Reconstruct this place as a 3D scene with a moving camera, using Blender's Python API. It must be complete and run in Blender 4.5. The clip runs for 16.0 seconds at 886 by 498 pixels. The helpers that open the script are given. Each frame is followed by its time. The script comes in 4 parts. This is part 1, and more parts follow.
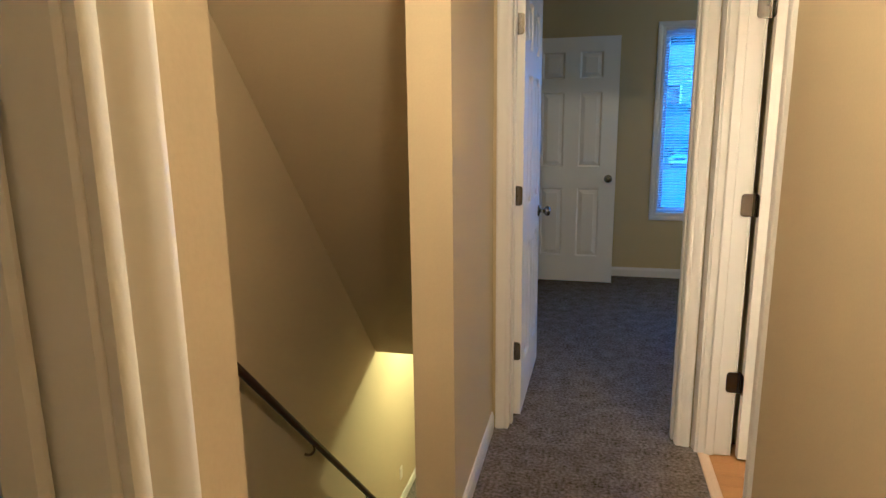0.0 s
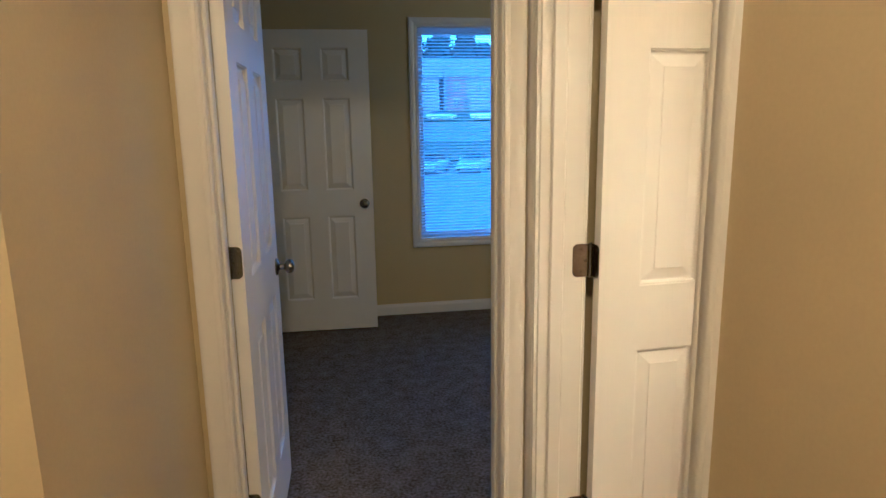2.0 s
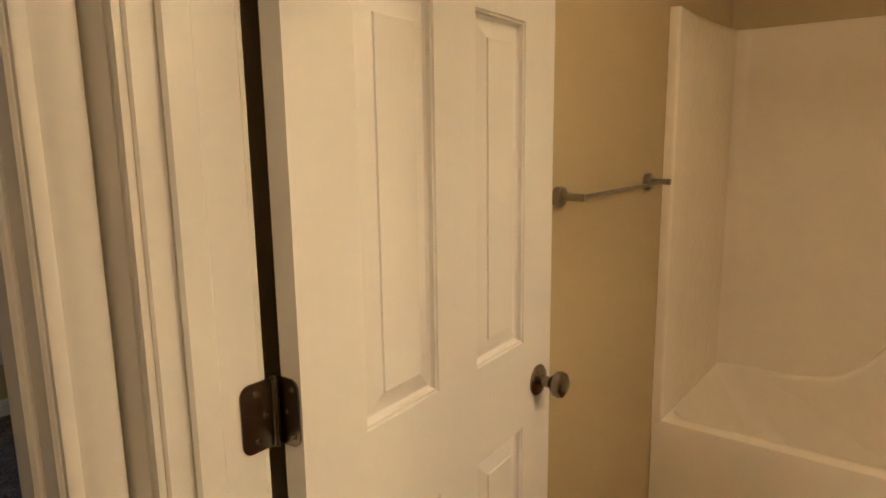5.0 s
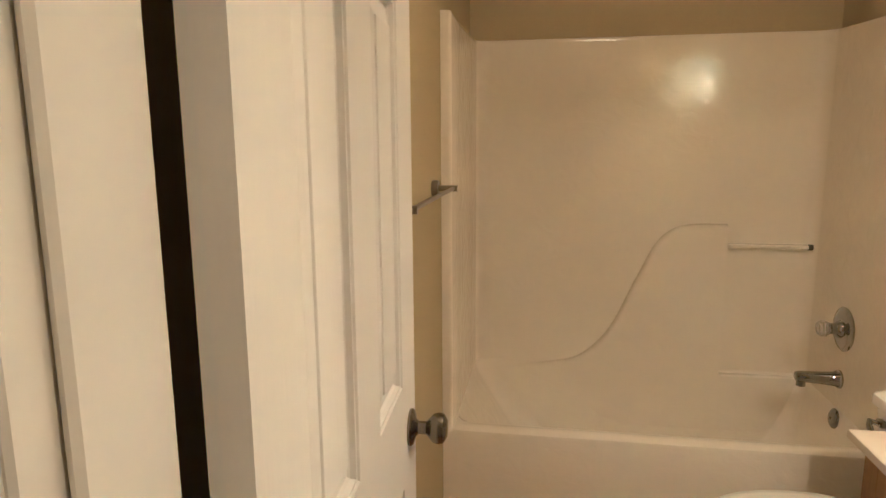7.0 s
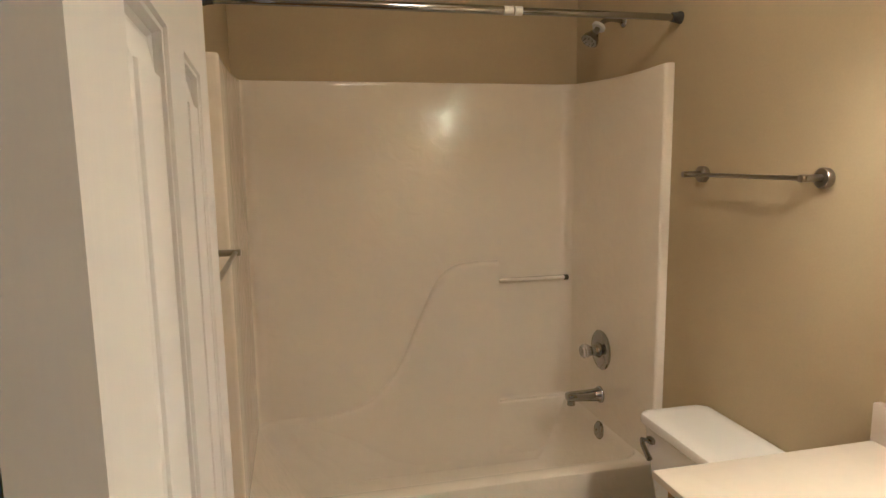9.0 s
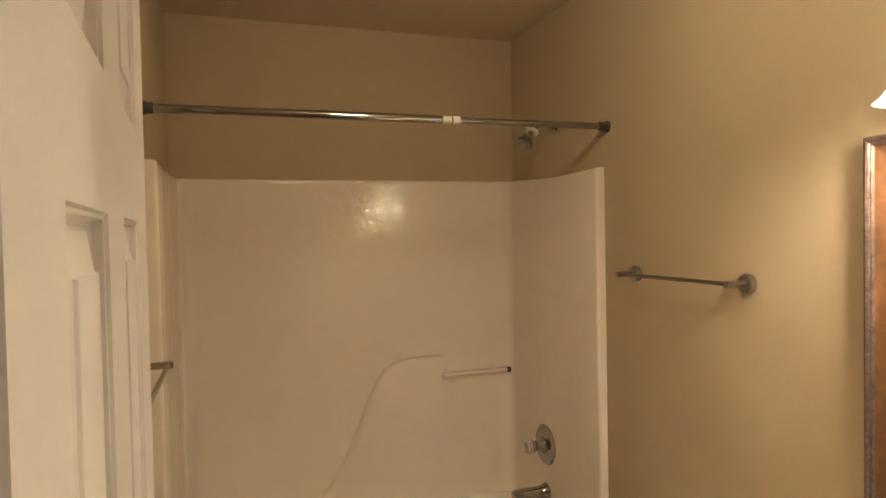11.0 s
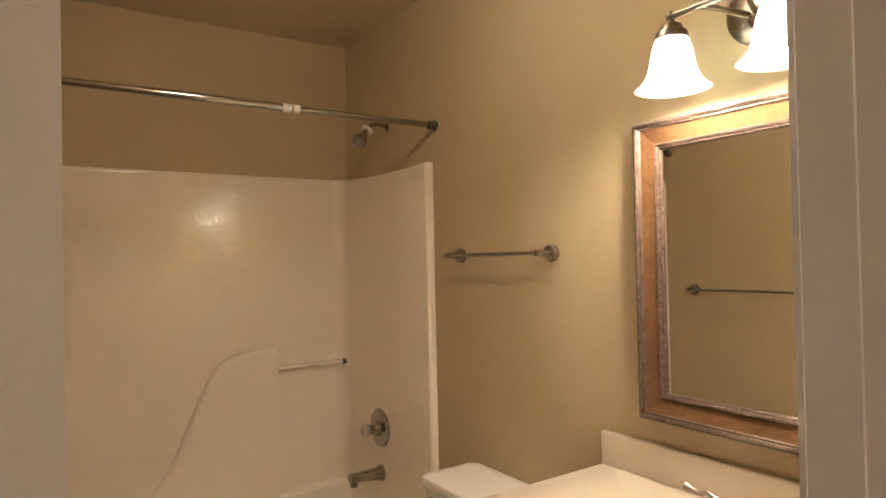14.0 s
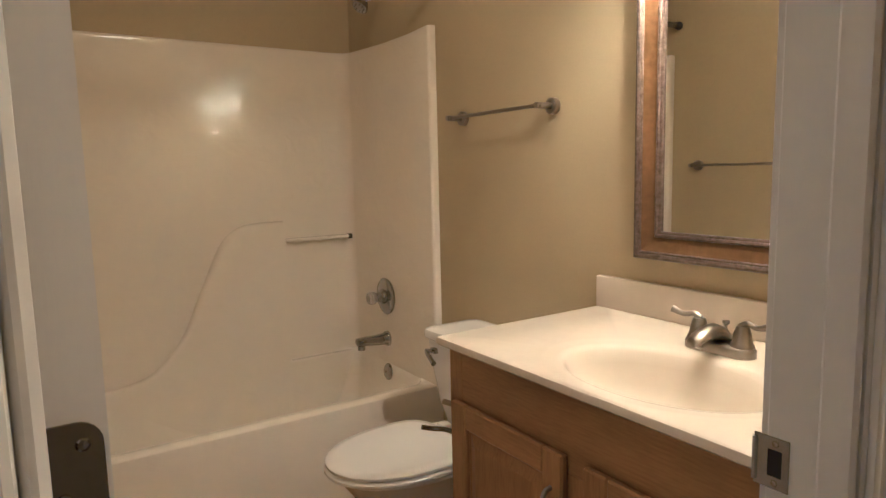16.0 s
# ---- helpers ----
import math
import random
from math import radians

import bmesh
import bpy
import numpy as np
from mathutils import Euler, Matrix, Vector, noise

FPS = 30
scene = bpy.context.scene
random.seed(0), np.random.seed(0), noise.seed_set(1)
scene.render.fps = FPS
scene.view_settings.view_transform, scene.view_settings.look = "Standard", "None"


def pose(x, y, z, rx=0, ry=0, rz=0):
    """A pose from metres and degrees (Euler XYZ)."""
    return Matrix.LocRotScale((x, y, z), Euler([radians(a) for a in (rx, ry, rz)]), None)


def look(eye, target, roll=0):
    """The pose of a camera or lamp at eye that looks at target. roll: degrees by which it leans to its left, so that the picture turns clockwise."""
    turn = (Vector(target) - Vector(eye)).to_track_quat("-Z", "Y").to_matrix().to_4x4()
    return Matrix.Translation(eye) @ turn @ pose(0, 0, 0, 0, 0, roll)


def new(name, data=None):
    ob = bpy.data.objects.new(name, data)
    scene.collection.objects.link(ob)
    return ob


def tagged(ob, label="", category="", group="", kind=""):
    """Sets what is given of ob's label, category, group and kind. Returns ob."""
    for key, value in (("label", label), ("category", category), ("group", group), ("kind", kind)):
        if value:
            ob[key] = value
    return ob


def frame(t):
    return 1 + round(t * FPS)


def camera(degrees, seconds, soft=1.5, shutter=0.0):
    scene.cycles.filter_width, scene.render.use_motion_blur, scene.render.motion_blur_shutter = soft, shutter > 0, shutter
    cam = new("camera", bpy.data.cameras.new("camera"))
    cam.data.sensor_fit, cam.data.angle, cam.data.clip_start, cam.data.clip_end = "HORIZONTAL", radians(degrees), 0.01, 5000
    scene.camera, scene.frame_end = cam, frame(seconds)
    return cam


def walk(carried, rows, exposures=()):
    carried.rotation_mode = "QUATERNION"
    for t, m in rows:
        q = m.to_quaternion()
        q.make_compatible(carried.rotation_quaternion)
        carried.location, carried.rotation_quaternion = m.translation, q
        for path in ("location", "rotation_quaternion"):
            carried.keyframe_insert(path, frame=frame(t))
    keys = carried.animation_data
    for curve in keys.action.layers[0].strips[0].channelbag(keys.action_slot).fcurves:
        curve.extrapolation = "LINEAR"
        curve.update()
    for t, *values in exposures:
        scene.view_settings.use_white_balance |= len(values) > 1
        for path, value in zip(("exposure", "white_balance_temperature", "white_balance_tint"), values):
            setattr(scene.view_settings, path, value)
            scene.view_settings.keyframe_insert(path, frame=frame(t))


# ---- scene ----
cam = camera(70.0, 16.0)
PATH = [
    (0, (0.67, 0.353, 1.418), (0.224, 2.26, 1.012), -0.7),
    (0.5, (0.649, 0.599, 1.439), (0.393, 2.541, 1.034), -0.8),
    (1, (0.631, 0.88, 1.444), (0.551, 2.839, 1.047), -0.9),
    (1.5, (0.628, 1.151, 1.434), (0.752, 3.108, 1.041), -0.9),
    (2, (0.645, 1.443, 1.432), (0.96, 3.379, 1.044), -0.9),
    (2.5, (0.636, 1.678, 1.432), (1.146, 3.574, 1.047), -0.7),
    (3, (0.638, 1.867, 1.423), (1.42, 3.668, 1.046), -0.6),
    (3.5, (0.692, 2.03, 1.418), (1.715, 3.709, 1.048), -0.6),
    (4, (0.762, 2.167, 1.421), (1.973, 3.715, 1.052), -0.7),
    (4.5, (0.815, 2.278, 1.406), (2.188, 3.688, 1.051), -0.6),
    (5, (0.839, 2.379, 1.404), (2.392, 3.59, 1.056), -0.8),
    (5.2, (0.841, 2.416, 1.405), (2.449, 3.55, 1.048), -0.6),
    (7.3, (0.945, 2.815, 1.405), (2.912, 2.964, 1.07), -0.7),
    (7.5, (0.964, 2.842, 1.408), (2.936, 2.866, 1.076), -0.9),
    (8, (1.013, 2.858, 1.426), (2.972, 2.62, 1.099), -0.6),
    (8.5, (1.04, 2.872, 1.458), (2.978, 2.496, 1.136), -0.8),
    (9, (1.053, 2.89, 1.505), (2.982, 2.444, 1.221), -0.8),
    (9.5, (1.071, 2.899, 1.54), (2.997, 2.405, 1.329), -0.8),
    (9.7, (1.071, 2.882, 1.558), (2.999, 2.385, 1.373), -0.8),
    (11.8, (1.036, 2.904, 1.59), (2.889, 2.153, 1.63), -1.2),
    (12, (1.03, 2.908, 1.581), (2.864, 2.112, 1.626), -1.0),
    (12.5, (1.009, 2.935, 1.552), (2.775, 1.999, 1.599), -1.0),
    (13, (0.991, 2.959, 1.513), (2.696, 1.915, 1.553), -1.2),
    (13.5, (0.959, 2.971, 1.481), (2.629, 1.871, 1.519), -1.2),
    (14, (0.936, 2.985, 1.435), (2.595, 1.868, 1.464), -1.2),
    (14.5, (0.925, 2.991, 1.384), (2.586, 1.877, 1.373), -1.2),
    (15, (0.915, 3.001, 1.334), (2.577, 1.891, 1.273), -1.1),
    (15.5, (0.908, 3.005, 1.287), (2.569, 1.9, 1.146), -1.3),
    (16, (0.895, 2.994, 1.253), (2.558, 1.91, 1.009), -1.3),
]
EXPOSURES = [(0, 2.9, 3300, 9), (1.0, 2.78, 3340, 9), (2.0, 2.55, 3390, 9), (3.0, 2.27, 3530, 9), (4.0, 2.0, 3760, 9), (5.0, 2.02, 3640, 9), (7.5, 2.33, 3270, 10), (9.0, 2.2, 3160, 10), (9.7, 2.1, 3330, 11), (12.0, 2.1, 3420, 12), (14.0, 2.15, 3370, 12), (16.0, 2.2, 3190, 12)]
walk(cam, [(t, look(eye, target, roll)) for t, eye, target, roll in PATH], EXPOSURES)

# light: dusk sky outside, ceiling lamp in the hall, added fill in the bedroom, vanity lamp in the bathroom
world = bpy.data.worlds.new("dusk")
world.use_nodes = True
scene.world = world
sky = world.node_tree.nodes.new("ShaderNodeTexSky")
sky.sky_type, sky.sun_disc = "NISHITA", False
sky.ozone_density, sky.dust_density = 4.0, 0.2
sky.sun_elevation, sky.sun_rotation = radians(42), radians(180)
world.node_tree.nodes["Background"].inputs[1].default_value = 0.115
world.node_tree.links.new(sky.outputs[0], world.node_tree.nodes["Background"].inputs[0])
sun = new("sun", bpy.data.lights.new("sun", "SUN"))
sun.data.energy, sun.data.angle, sun.data.color = 0.5, radians(60), (0.80, 0.95, 1.0)
sun.matrix_world = look((0, 0, 30), (4, 10, 0))

WARM = (1.0, 0.485, 0.110)


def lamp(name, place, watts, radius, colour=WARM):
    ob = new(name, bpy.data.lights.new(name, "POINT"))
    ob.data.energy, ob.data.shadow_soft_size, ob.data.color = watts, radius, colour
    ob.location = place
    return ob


lamp("hall_lamp_light", (0.57, 1.15, 2.37), 14.2, 0.07)
lamp("bathroom_ceiling_lamp_light", (2.12, 2.37, 2.38), 4.0, 0.09)
# added warm fill that lifts the bedroom; no fixture is known there
lamp("bedroom_fill_light", (3.0, 4.4, 2.34), 5.0, 0.12, (1.0, 0.62, 0.24))
lamp("landing_light", (-0.35, 5.45, 0.02), 20, 0.06, (1.0, 0.58, 0.09))

# dusk sky light entering through the bedroom window opening
daylight = new("window_daylight", bpy.data.lights.new("window_daylight", "AREA"))
daylight.data.shape, daylight.data.size, daylight.data.size_y = "RECTANGLE", 0.72, 1.42
daylight.data.energy, daylight.data.color = 0.8, (0.46, 0.74, 1.0)
daylight.matrix_world = look((1.652, 6.205, 1.35), (1.652, 3.0, 1.2))

# ---- materials


def material(name, colour, rough=0.5, metal=0.0, vary=0.12, scale=6.0, fine=120.0, bump=0.1, second=None, spec=0.5, stretch=(1, 1, 1), rnd=0.0, depth=0.002, grain=0.45, swirl=0.0):
    m = bpy.data.materials.new(name)
    m.use_nodes = True
    n, l = m.node_tree.nodes, m.node_tree.links
    b = n["Principled BSDF"]
    b.inputs["Roughness"].default_value, b.inputs["Metallic"].default_value = rough, metal
    b.inputs["Specular IOR Level"].default_value = spec
    tc, mp = n.new("ShaderNodeTexCoord"), n.new("ShaderNodeMapping")
    mp.inputs["Scale"].default_value = stretch
    l.new(tc.outputs["Object"], mp.inputs["Vector"])
    big, small = n.new("ShaderNodeTexNoise"), n.new("ShaderNodeTexNoise")
    for tex, s, d in ((big, scale, 4), (small, fine, 3)):
        tex.inputs["Scale"].default_value, tex.inputs["Detail"].default_value = s, d
        l.new(mp.outputs[0], tex.inputs["Vector"])
    small.inputs["Distortion"].default_value = swirl
    mix = n.new("ShaderNodeMixRGB")
    dark = second or tuple(c * (1 - 2 * vary) for c in colour)
    mix.inputs[1].default_value, mix.inputs[2].default_value = (*dark, 1), (*colour, 1)
    ramp = n.new("ShaderNodeMapRange")
    ramp.inputs[1].default_value, ramp.inputs[2].default_value = 0.3, 0.65
    add = n.new("ShaderNodeMath")
    add.operation = "MULTIPLY_ADD"
    add.inputs[1].default_value = grain
    l.new(small.outputs[0], add.inputs[0])
    half = n.new("ShaderNodeMath")
    half.operation = "MULTIPLY"
    half.inputs[1].default_value = 1 - grain
    l.new(big.outputs[0], half.inputs[0])
    l.new(half.outputs[0], add.inputs[2])
    l.new(add.outputs[0], ramp.inputs[0])
    l.new(ramp.outputs[0], mix.inputs[0])
    last = mix
    if rnd:
        info, hsv, mr = n.new("ShaderNodeObjectInfo"), n.new("ShaderNodeHueSaturation"), n.new("ShaderNodeMapRange")
        mr.inputs[3].default_value, mr.inputs[4].default_value = 1 - rnd, 1 + rnd
        l.new(info.outputs["Random"], mr.inputs[0])
        l.new(mr.outputs[0], hsv.inputs["Value"])
        l.new(mix.outputs[0], hsv.inputs["Color"])
        last = hsv
    l.new(last.outputs[0], b.inputs["Base Color"])
    rr = n.new("ShaderNodeMapRange")
    rr.inputs[3].default_value, rr.inputs[4].default_value = max(0.02, rough * 0.8), min(1, rough * 1.2)
    l.new(big.outputs[0], rr.inputs[0])
    l.new(rr.outputs[0], b.inputs["Roughness"])
    if bump:
        bp = n.new("ShaderNodeBump")
        bp.inputs["Strength"].default_value, bp.inputs["Distance"].default_value = bump, depth
        l.new(small.outputs[0], bp.inputs["Height"])
        l.new(bp.outputs[0], b.inputs["Normal"])
    return m


PAINT = material("beige_wall_paint", (0.50, 0.43, 0.222), 0.75, vary=0.03, scale=1.5, fine=140, bump=0.12, depth=0.0015, spec=0.12)
CEIL = material("ceiling_paint", (0.56, 0.485, 0.285), 0.8, vary=0.03, scale=1.5, fine=90, bump=0.25, depth=0.002)
WHITE = material("white_trim_paint", (0.675, 0.665, 0.65), 0.35, vary=0.008, scale=3, fine=60, bump=0.06, depth=0.001)
DOORWHITE = material("white_door_paint", (0.72, 0.71, 0.70), 0.38, vary=0.008, scale=2, fine=45, bump=0.22, depth=0.0012, stretch=(3, 3, 0.35))
CARPET = material("dark_carpet", (0.205, 0.178, 0.155), 0.95, scale=13, fine=75, bump=1.0, second=(0.013, 0.011, 0.010), spec=0.1, depth=0.012, grain=0.66)
ACRYLIC = material("almond_acrylic", (0.84, 0.785, 0.635), 0.10, vary=0.015, scale=2, fine=12, bump=0.36, depth=0.006, spec=0.8, stretch=(1, 0.9, 1.2), swirl=1.2)
PORCELAIN = material("white_porcelain", (0.80, 0.78, 0.74), 0.08, vary=0.01, scale=2, fine=5, bump=0)
MARBLE = material("cultured_marble", (0.70, 0.635, 0.50), 0.24, vary=0.03, scale=5, fine=18, bump=0)
CHROME = material("chrome", (0.36, 0.355, 0.345), 0.06, 1.0, vary=0.03, scale=8, fine=60, bump=0)
NICKEL = material("brushed_nickel", (0.34, 0.315, 0.27), 0.32, 1.0, vary=0.02, scale=20, fine=220, bump=0.02, depth=0.0004)
DARKNICKEL = material("dark_satin_nickel", (0.245, 0.22, 0.17), 0.24, 1.0, vary=0.1, scale=20, fine=220, bump=0.05, depth=0.0004)
OAK = material("honey_oak", (0.36, 0.208, 0.024), 0.45, spec=0.25, scale=3, fine=38, bump=0.15, second=(0.22, 0.120, 0.011), stretch=(6, 6, 0.6), depth=0.0008)
OAKFLAT = material("honey_oak_rail", (0.36, 0.208, 0.024), 0.45, spec=0.25, scale=3, fine=38, bump=0.15, second=(0.23, 0.125, 0.012), stretch=(0.6, 6, 6), depth=0.0008)
MIRWOOD = material("antiqued_brown_wood", (0.135, 0.078, 0.012), 0.5, spec=0.2, scale=8, fine=60, bump=0.1, second=(0.075, 0.042, 0.008), depth=0.0008)
PEWTER = material("pewter_bead", (0.17, 0.13, 0.10), 0.32, 0.5, scale=60, fine=160, bump=0.08, second=(0.06, 0.045, 0.032), depth=0.0008)
PLANK = material("honey_wood_floor", (0.33, 0.185, 0.012), 0.5, spec=0.2, scale=3, fine=30, bump=0.08, second=(0.27, 0.14, 0.009), stretch=(1, 8, 1), rnd=0.05, depth=0.0006)
SILL = material("pale_oak_strip", (0.52, 0.40, 0.24), 0.45, scale=3, fine=30, bump=0.1, second=(0.42, 0.31, 0.17), stretch=(8, 1, 1), depth=0.0006)
DARKWOOD = material("dark_stained_wood", (0.036, 0.014, 0.008), 0.5, spec=0.2, scale=4, fine=60, bump=0.1, stretch=(6, 0.6, 6), depth=0.0006)
RUBBER = material("grey_rubber", (0.06, 0.057, 0.054), 0.6, vary=0.05)
BLACK = material("black_subfloor_and_hole_shade", (0.012, 0.010, 0.009), 0.8, vary=0.1)
PLASTIC = material("ivory_plastic", (0.72, 0.69, 0.60), 0.4, vary=0.01, bump=0)
ASPHALT = material("worn_asphalt", (0.15, 0.15, 0.15), 0.33, spec=0.8, scale=0.25, fine=20, bump=0.2, second=(0.10, 0.10, 0.104), depth=0.01)
GRASS = material("lawn_grass", (0.065, 0.085, 0.045), 0.9, scale=0.5, fine=14, bump=0.4, second=(0.04, 0.05, 0.028), depth=0.03)
ROOF = material("grey_shingles", (0.22, 0.215, 0.22), 0.85, scale=0.6, fine=12, bump=0.3, second=(0.16, 0.16, 0.165), depth=0.02)
SIDING = material("pale_siding", (0.27, 0.27, 0.28), 0.6, scale=0.5, fine=10, vary=0.05, bump=0.1)
BRICK = material("red_brick_wall", (0.26, 0.175, 0.15), 0.8, scale=1.5, fine=10, second=(0.19, 0.13, 0.115), bump=0.2, depth=0.01)
FOLIAGE = material("conifer_foliage", (0.12, 0.15, 0.12), 0.9, scale=2, fine=9, second=(0.10, 0.12, 0.10), bump=0.5, depth=0.05)
BARK = material("tree_bark", (0.10, 0.07, 0.05), 0.9, scale=3, fine=12, bump=0.5, depth=0.02)
CARPAINT = material("silver_car_paint", (0.50, 0.52, 0.54), 0.22, 0.3, vary=0.02, bump=0)
CARPALE = material("white_car_paint", (0.78, 0.78, 0.78), 0.25, vary=0.02, bump=0)
CARGLASS = material("dark_car_glass", (0.02, 0.025, 0.03), 0.08, vary=0.02, bump=0)
TYRE = material("black_tyre", (0.02, 0.02, 0.02), 0.8, vary=0.1)


def simple(name):
    m = bpy.data.materials.new(name)
    m.use_nodes = True
    return m, m.node_tree.nodes, m.node_tree.links


def glass_material():
    m, n, l = simple("window_glass")
    g, t, mx = n.new("ShaderNodeBsdfGlossy"), n.new("ShaderNodeBsdfTransparent"), n.new("ShaderNodeMixShader")
    g.inputs["Roughness"].default_value = 0.02
    mx.inputs[0].default_value = 0.05
    l.new(t.outputs[0], mx.inputs[1])
    l.new(g.outputs[0], mx.inputs[2])
    l.new(mx.outputs[0], n["Material Output"].inputs[0])
    return m


def frosted_material():
    """Opal glass: most light is turned back inside, a little glows through and the bulb shows faintly."""
    m, n, l = simple("frosted_shade_glass")
    d, t, g = n.new("ShaderNodeBsdfDiffuse"), n.new("ShaderNodeBsdfTranslucent"), n.new("ShaderNodeBsdfGlossy")
    tr, through_mix, gloss_mix, clear_mix = n.new("ShaderNodeBsdfTransparent"), n.new("ShaderNodeMixShader"), n.new("ShaderNodeMixShader"), n.new("ShaderNodeMixShader")
    tex, mr = n.new("ShaderNodeTexNoise"), n.new("ShaderNodeMapRange")
    tex.inputs["Scale"].default_value = 18
    mr.inputs[3].default_value, mr.inputs[4].default_value = 0.18, 0.23
    l.new(tex.outputs[0], mr.inputs[0])
    l.new(mr.outputs[0], through_mix.inputs[0])
    d.inputs[0].default_value, t.inputs[0].default_value = (0.72, 0.74, 0.74, 1), (0.86, 0.96, 1.0, 1)
    g.inputs["Roughness"].default_value = 0.3
    gloss_mix.inputs[0].default_value, clear_mix.inputs[0].default_value = 0.04, 0.06
    l.new(d.outputs[0], through_mix.inputs[1])
    l.new(t.outputs[0], through_mix.inputs[2])
    l.new(through_mix.outputs[0], gloss_mix.inputs[1])
    l.new(g.outputs[0], gloss_mix.inputs[2])
    l.new(gloss_mix.outputs[0], clear_mix.inputs[1])
    l.new(tr.outputs[0], clear_mix.inputs[2])
    l.new(clear_mix.outputs[0], n["Material Output"].inputs[0])
    return m


def slat_material():
    m, n, l = simple("white_vinyl_slat")
    b, t, mx = n["Principled BSDF"], n.new("ShaderNodeBsdfTranslucent"), n.new("ShaderNodeMixShader")
    tex, cr = n.new("ShaderNodeTexNoise"), n.new("ShaderNodeMixRGB")
    tex.inputs["Scale"].default_value = 6
    cr.inputs[1].default_value, cr.inputs[2].default_value = (0.76, 0.77, 0.78, 1), (0.82, 0.83, 0.84, 1)
    l.new(tex.outputs[0], cr.inputs[0])
    l.new(cr.outputs[0], b.inputs["Base Color"])
    l.new(cr.outputs[0], t.inputs[0])
    b.inputs["Roughness"].default_value = 0.4
    mx.inputs[0].default_value = 0.75
    l.new(b.outputs[0], mx.inputs[1])
    l.new(t.outputs[0], mx.inputs[2])
    l.new(mx.outputs[0], n["Material Output"].inputs[0])
    return m


def mirror_material():
    m, n, l = simple("mirror_silver")
    b = n["Principled BSDF"]
    b.inputs["Base Color"].default_value, b.inputs["Metallic"].default_value, b.inputs["Roughness"].default_value = (0.86, 0.87, 0.85, 1), 1.0, 0.01
    return m


def bulb_material():
    m, n, l = simple("lit_bulb")
    e = n.new("ShaderNodeEmission")
    e.inputs[0].default_value, e.inputs[1].default_value = (1.0, 0.475, 0.108, 1), 175.0
    l.new(e.outputs[0], n["Material Output"].inputs[0])
    return m


def clear_material():
    m, n, l = simple("clear_acrylic_knob")
    b = n["Principled BSDF"]
    b.inputs["Base Color"].default_value, b.inputs["Roughness"].default_value = (0.92, 0.90, 0.86, 1), 0.06
    b.inputs["Transmission Weight"].default_value, b.inputs["IOR"].default_value = 0.75, 1.45
    return m


GLASS, FROSTED, MIRROR, BULB, CLEAR, SLAT = glass_material(), frosted_material(), mirror_material(), bulb_material(), clear_material(), slat_material()

# ---- mesh helpers


def thing(name, label, category, group="", kind="", at=(0, 0, 0)):
    ob = new(name)
    ob.empty_display_size = 0.1
    ob.location = at
    return tagged(ob, label, category, group, kind)


def part(name, bm, mat, parent=None, label="", smooth=False):
    me = bpy.data.meshes.new(name)
    bmesh.ops.recalc_face_normals(bm, faces=bm.faces)
    if smooth:
        for f in bm.faces:
            f.smooth = True
        for e in bm.edges:
            e.smooth = not (len(e.link_faces) == 2 and e.calc_face_angle(0) > 0.7)
    bm.to_mesh(me)
    bm.free()
    me.materials.append(mat)
    ob = new(name, me)
    if parent is not None:
        ob.parent = parent
        ob.location = -Vector(parent.location) if parent.parent is None else (0, 0, 0)
    if label:
        tagged(ob, label)
    return ob


def box(x0, y0, z0, x1, y1, z1, bevel=0.0, seg=1, bm=None):
    bm = bm or bmesh.new()
    made = bmesh.ops.create_cube(bm, size=1)["verts"]
    for v in made:
        v.co = Vector(((x0 + x1) / 2 + v.co.x * (x1 - x0), (y0 + y1) / 2 + v.co.y * (y1 - y0), (z0 + z1) / 2 + v.co.z * (z1 - z0)))
    if bevel:
        edges = list({e for v in made for e in v.link_edges})
        bmesh.ops.bevel(bm, geom=edges, offset=bevel, segments=seg, affect="EDGES", profile=0.5)
    return bm


def rod(a, b, r0, r1=None, seg=20, bm=None, caps=True):
    """A round bar from a to b, tapered from r0 to r1."""
    bm = bm or bmesh.new()
    a, b = Vector(a), Vector(b)
    q = (b - a).to_track_quat("Z", "Y").to_matrix()
    rings = []
    for p, r in ((a, r0), (b, r0 if r1 is None else r1)):
        rings.append([bm.verts.new(p + q @ Vector((r * math.cos(2 * math.pi * i / seg), r * math.sin(2 * math.pi * i / seg), 0))) for i in range(seg)])
    join(bm, rings)
    if caps:
        bm.faces.new(rings[0])
        bm.faces.new(rings[1])
    return bm


def join(bm, rings, closed=True):
    for a, b in zip(rings, rings[1:]):
        n = len(a)
        for i in range(n if closed else n - 1):
            bm.faces.new((a[i], a[(i + 1) % n], b[(i + 1) % n], b[i]))


def turned(profile, base, axis=(0, 0, 1), seg=28, bm=None):
    """A lathe shape: profile rows of (radius, height along axis)."""
    bm = bm or bmesh.new()
    q = Vector(axis).to_track_quat("Z", "Y").to_matrix()
    rings = []
    for r, h in profile:
        rings.append([bm.verts.new(Vector(base) + q @ Vector((max(r, 1e-4) * math.cos(2 * math.pi * i / seg), max(r, 1e-4) * math.sin(2 * math.pi * i / seg), h))) for i in range(seg)])
    join(bm, rings)
    for ring, (r, h) in ((rings[0], profile[0]), (rings[-1], profile[-1])):
        if r < 0.004:
            bmesh.ops.pointmerge(bm, verts=ring, merge_co=Vector(base) + q @ Vector((0, 0, h)))
    return bm


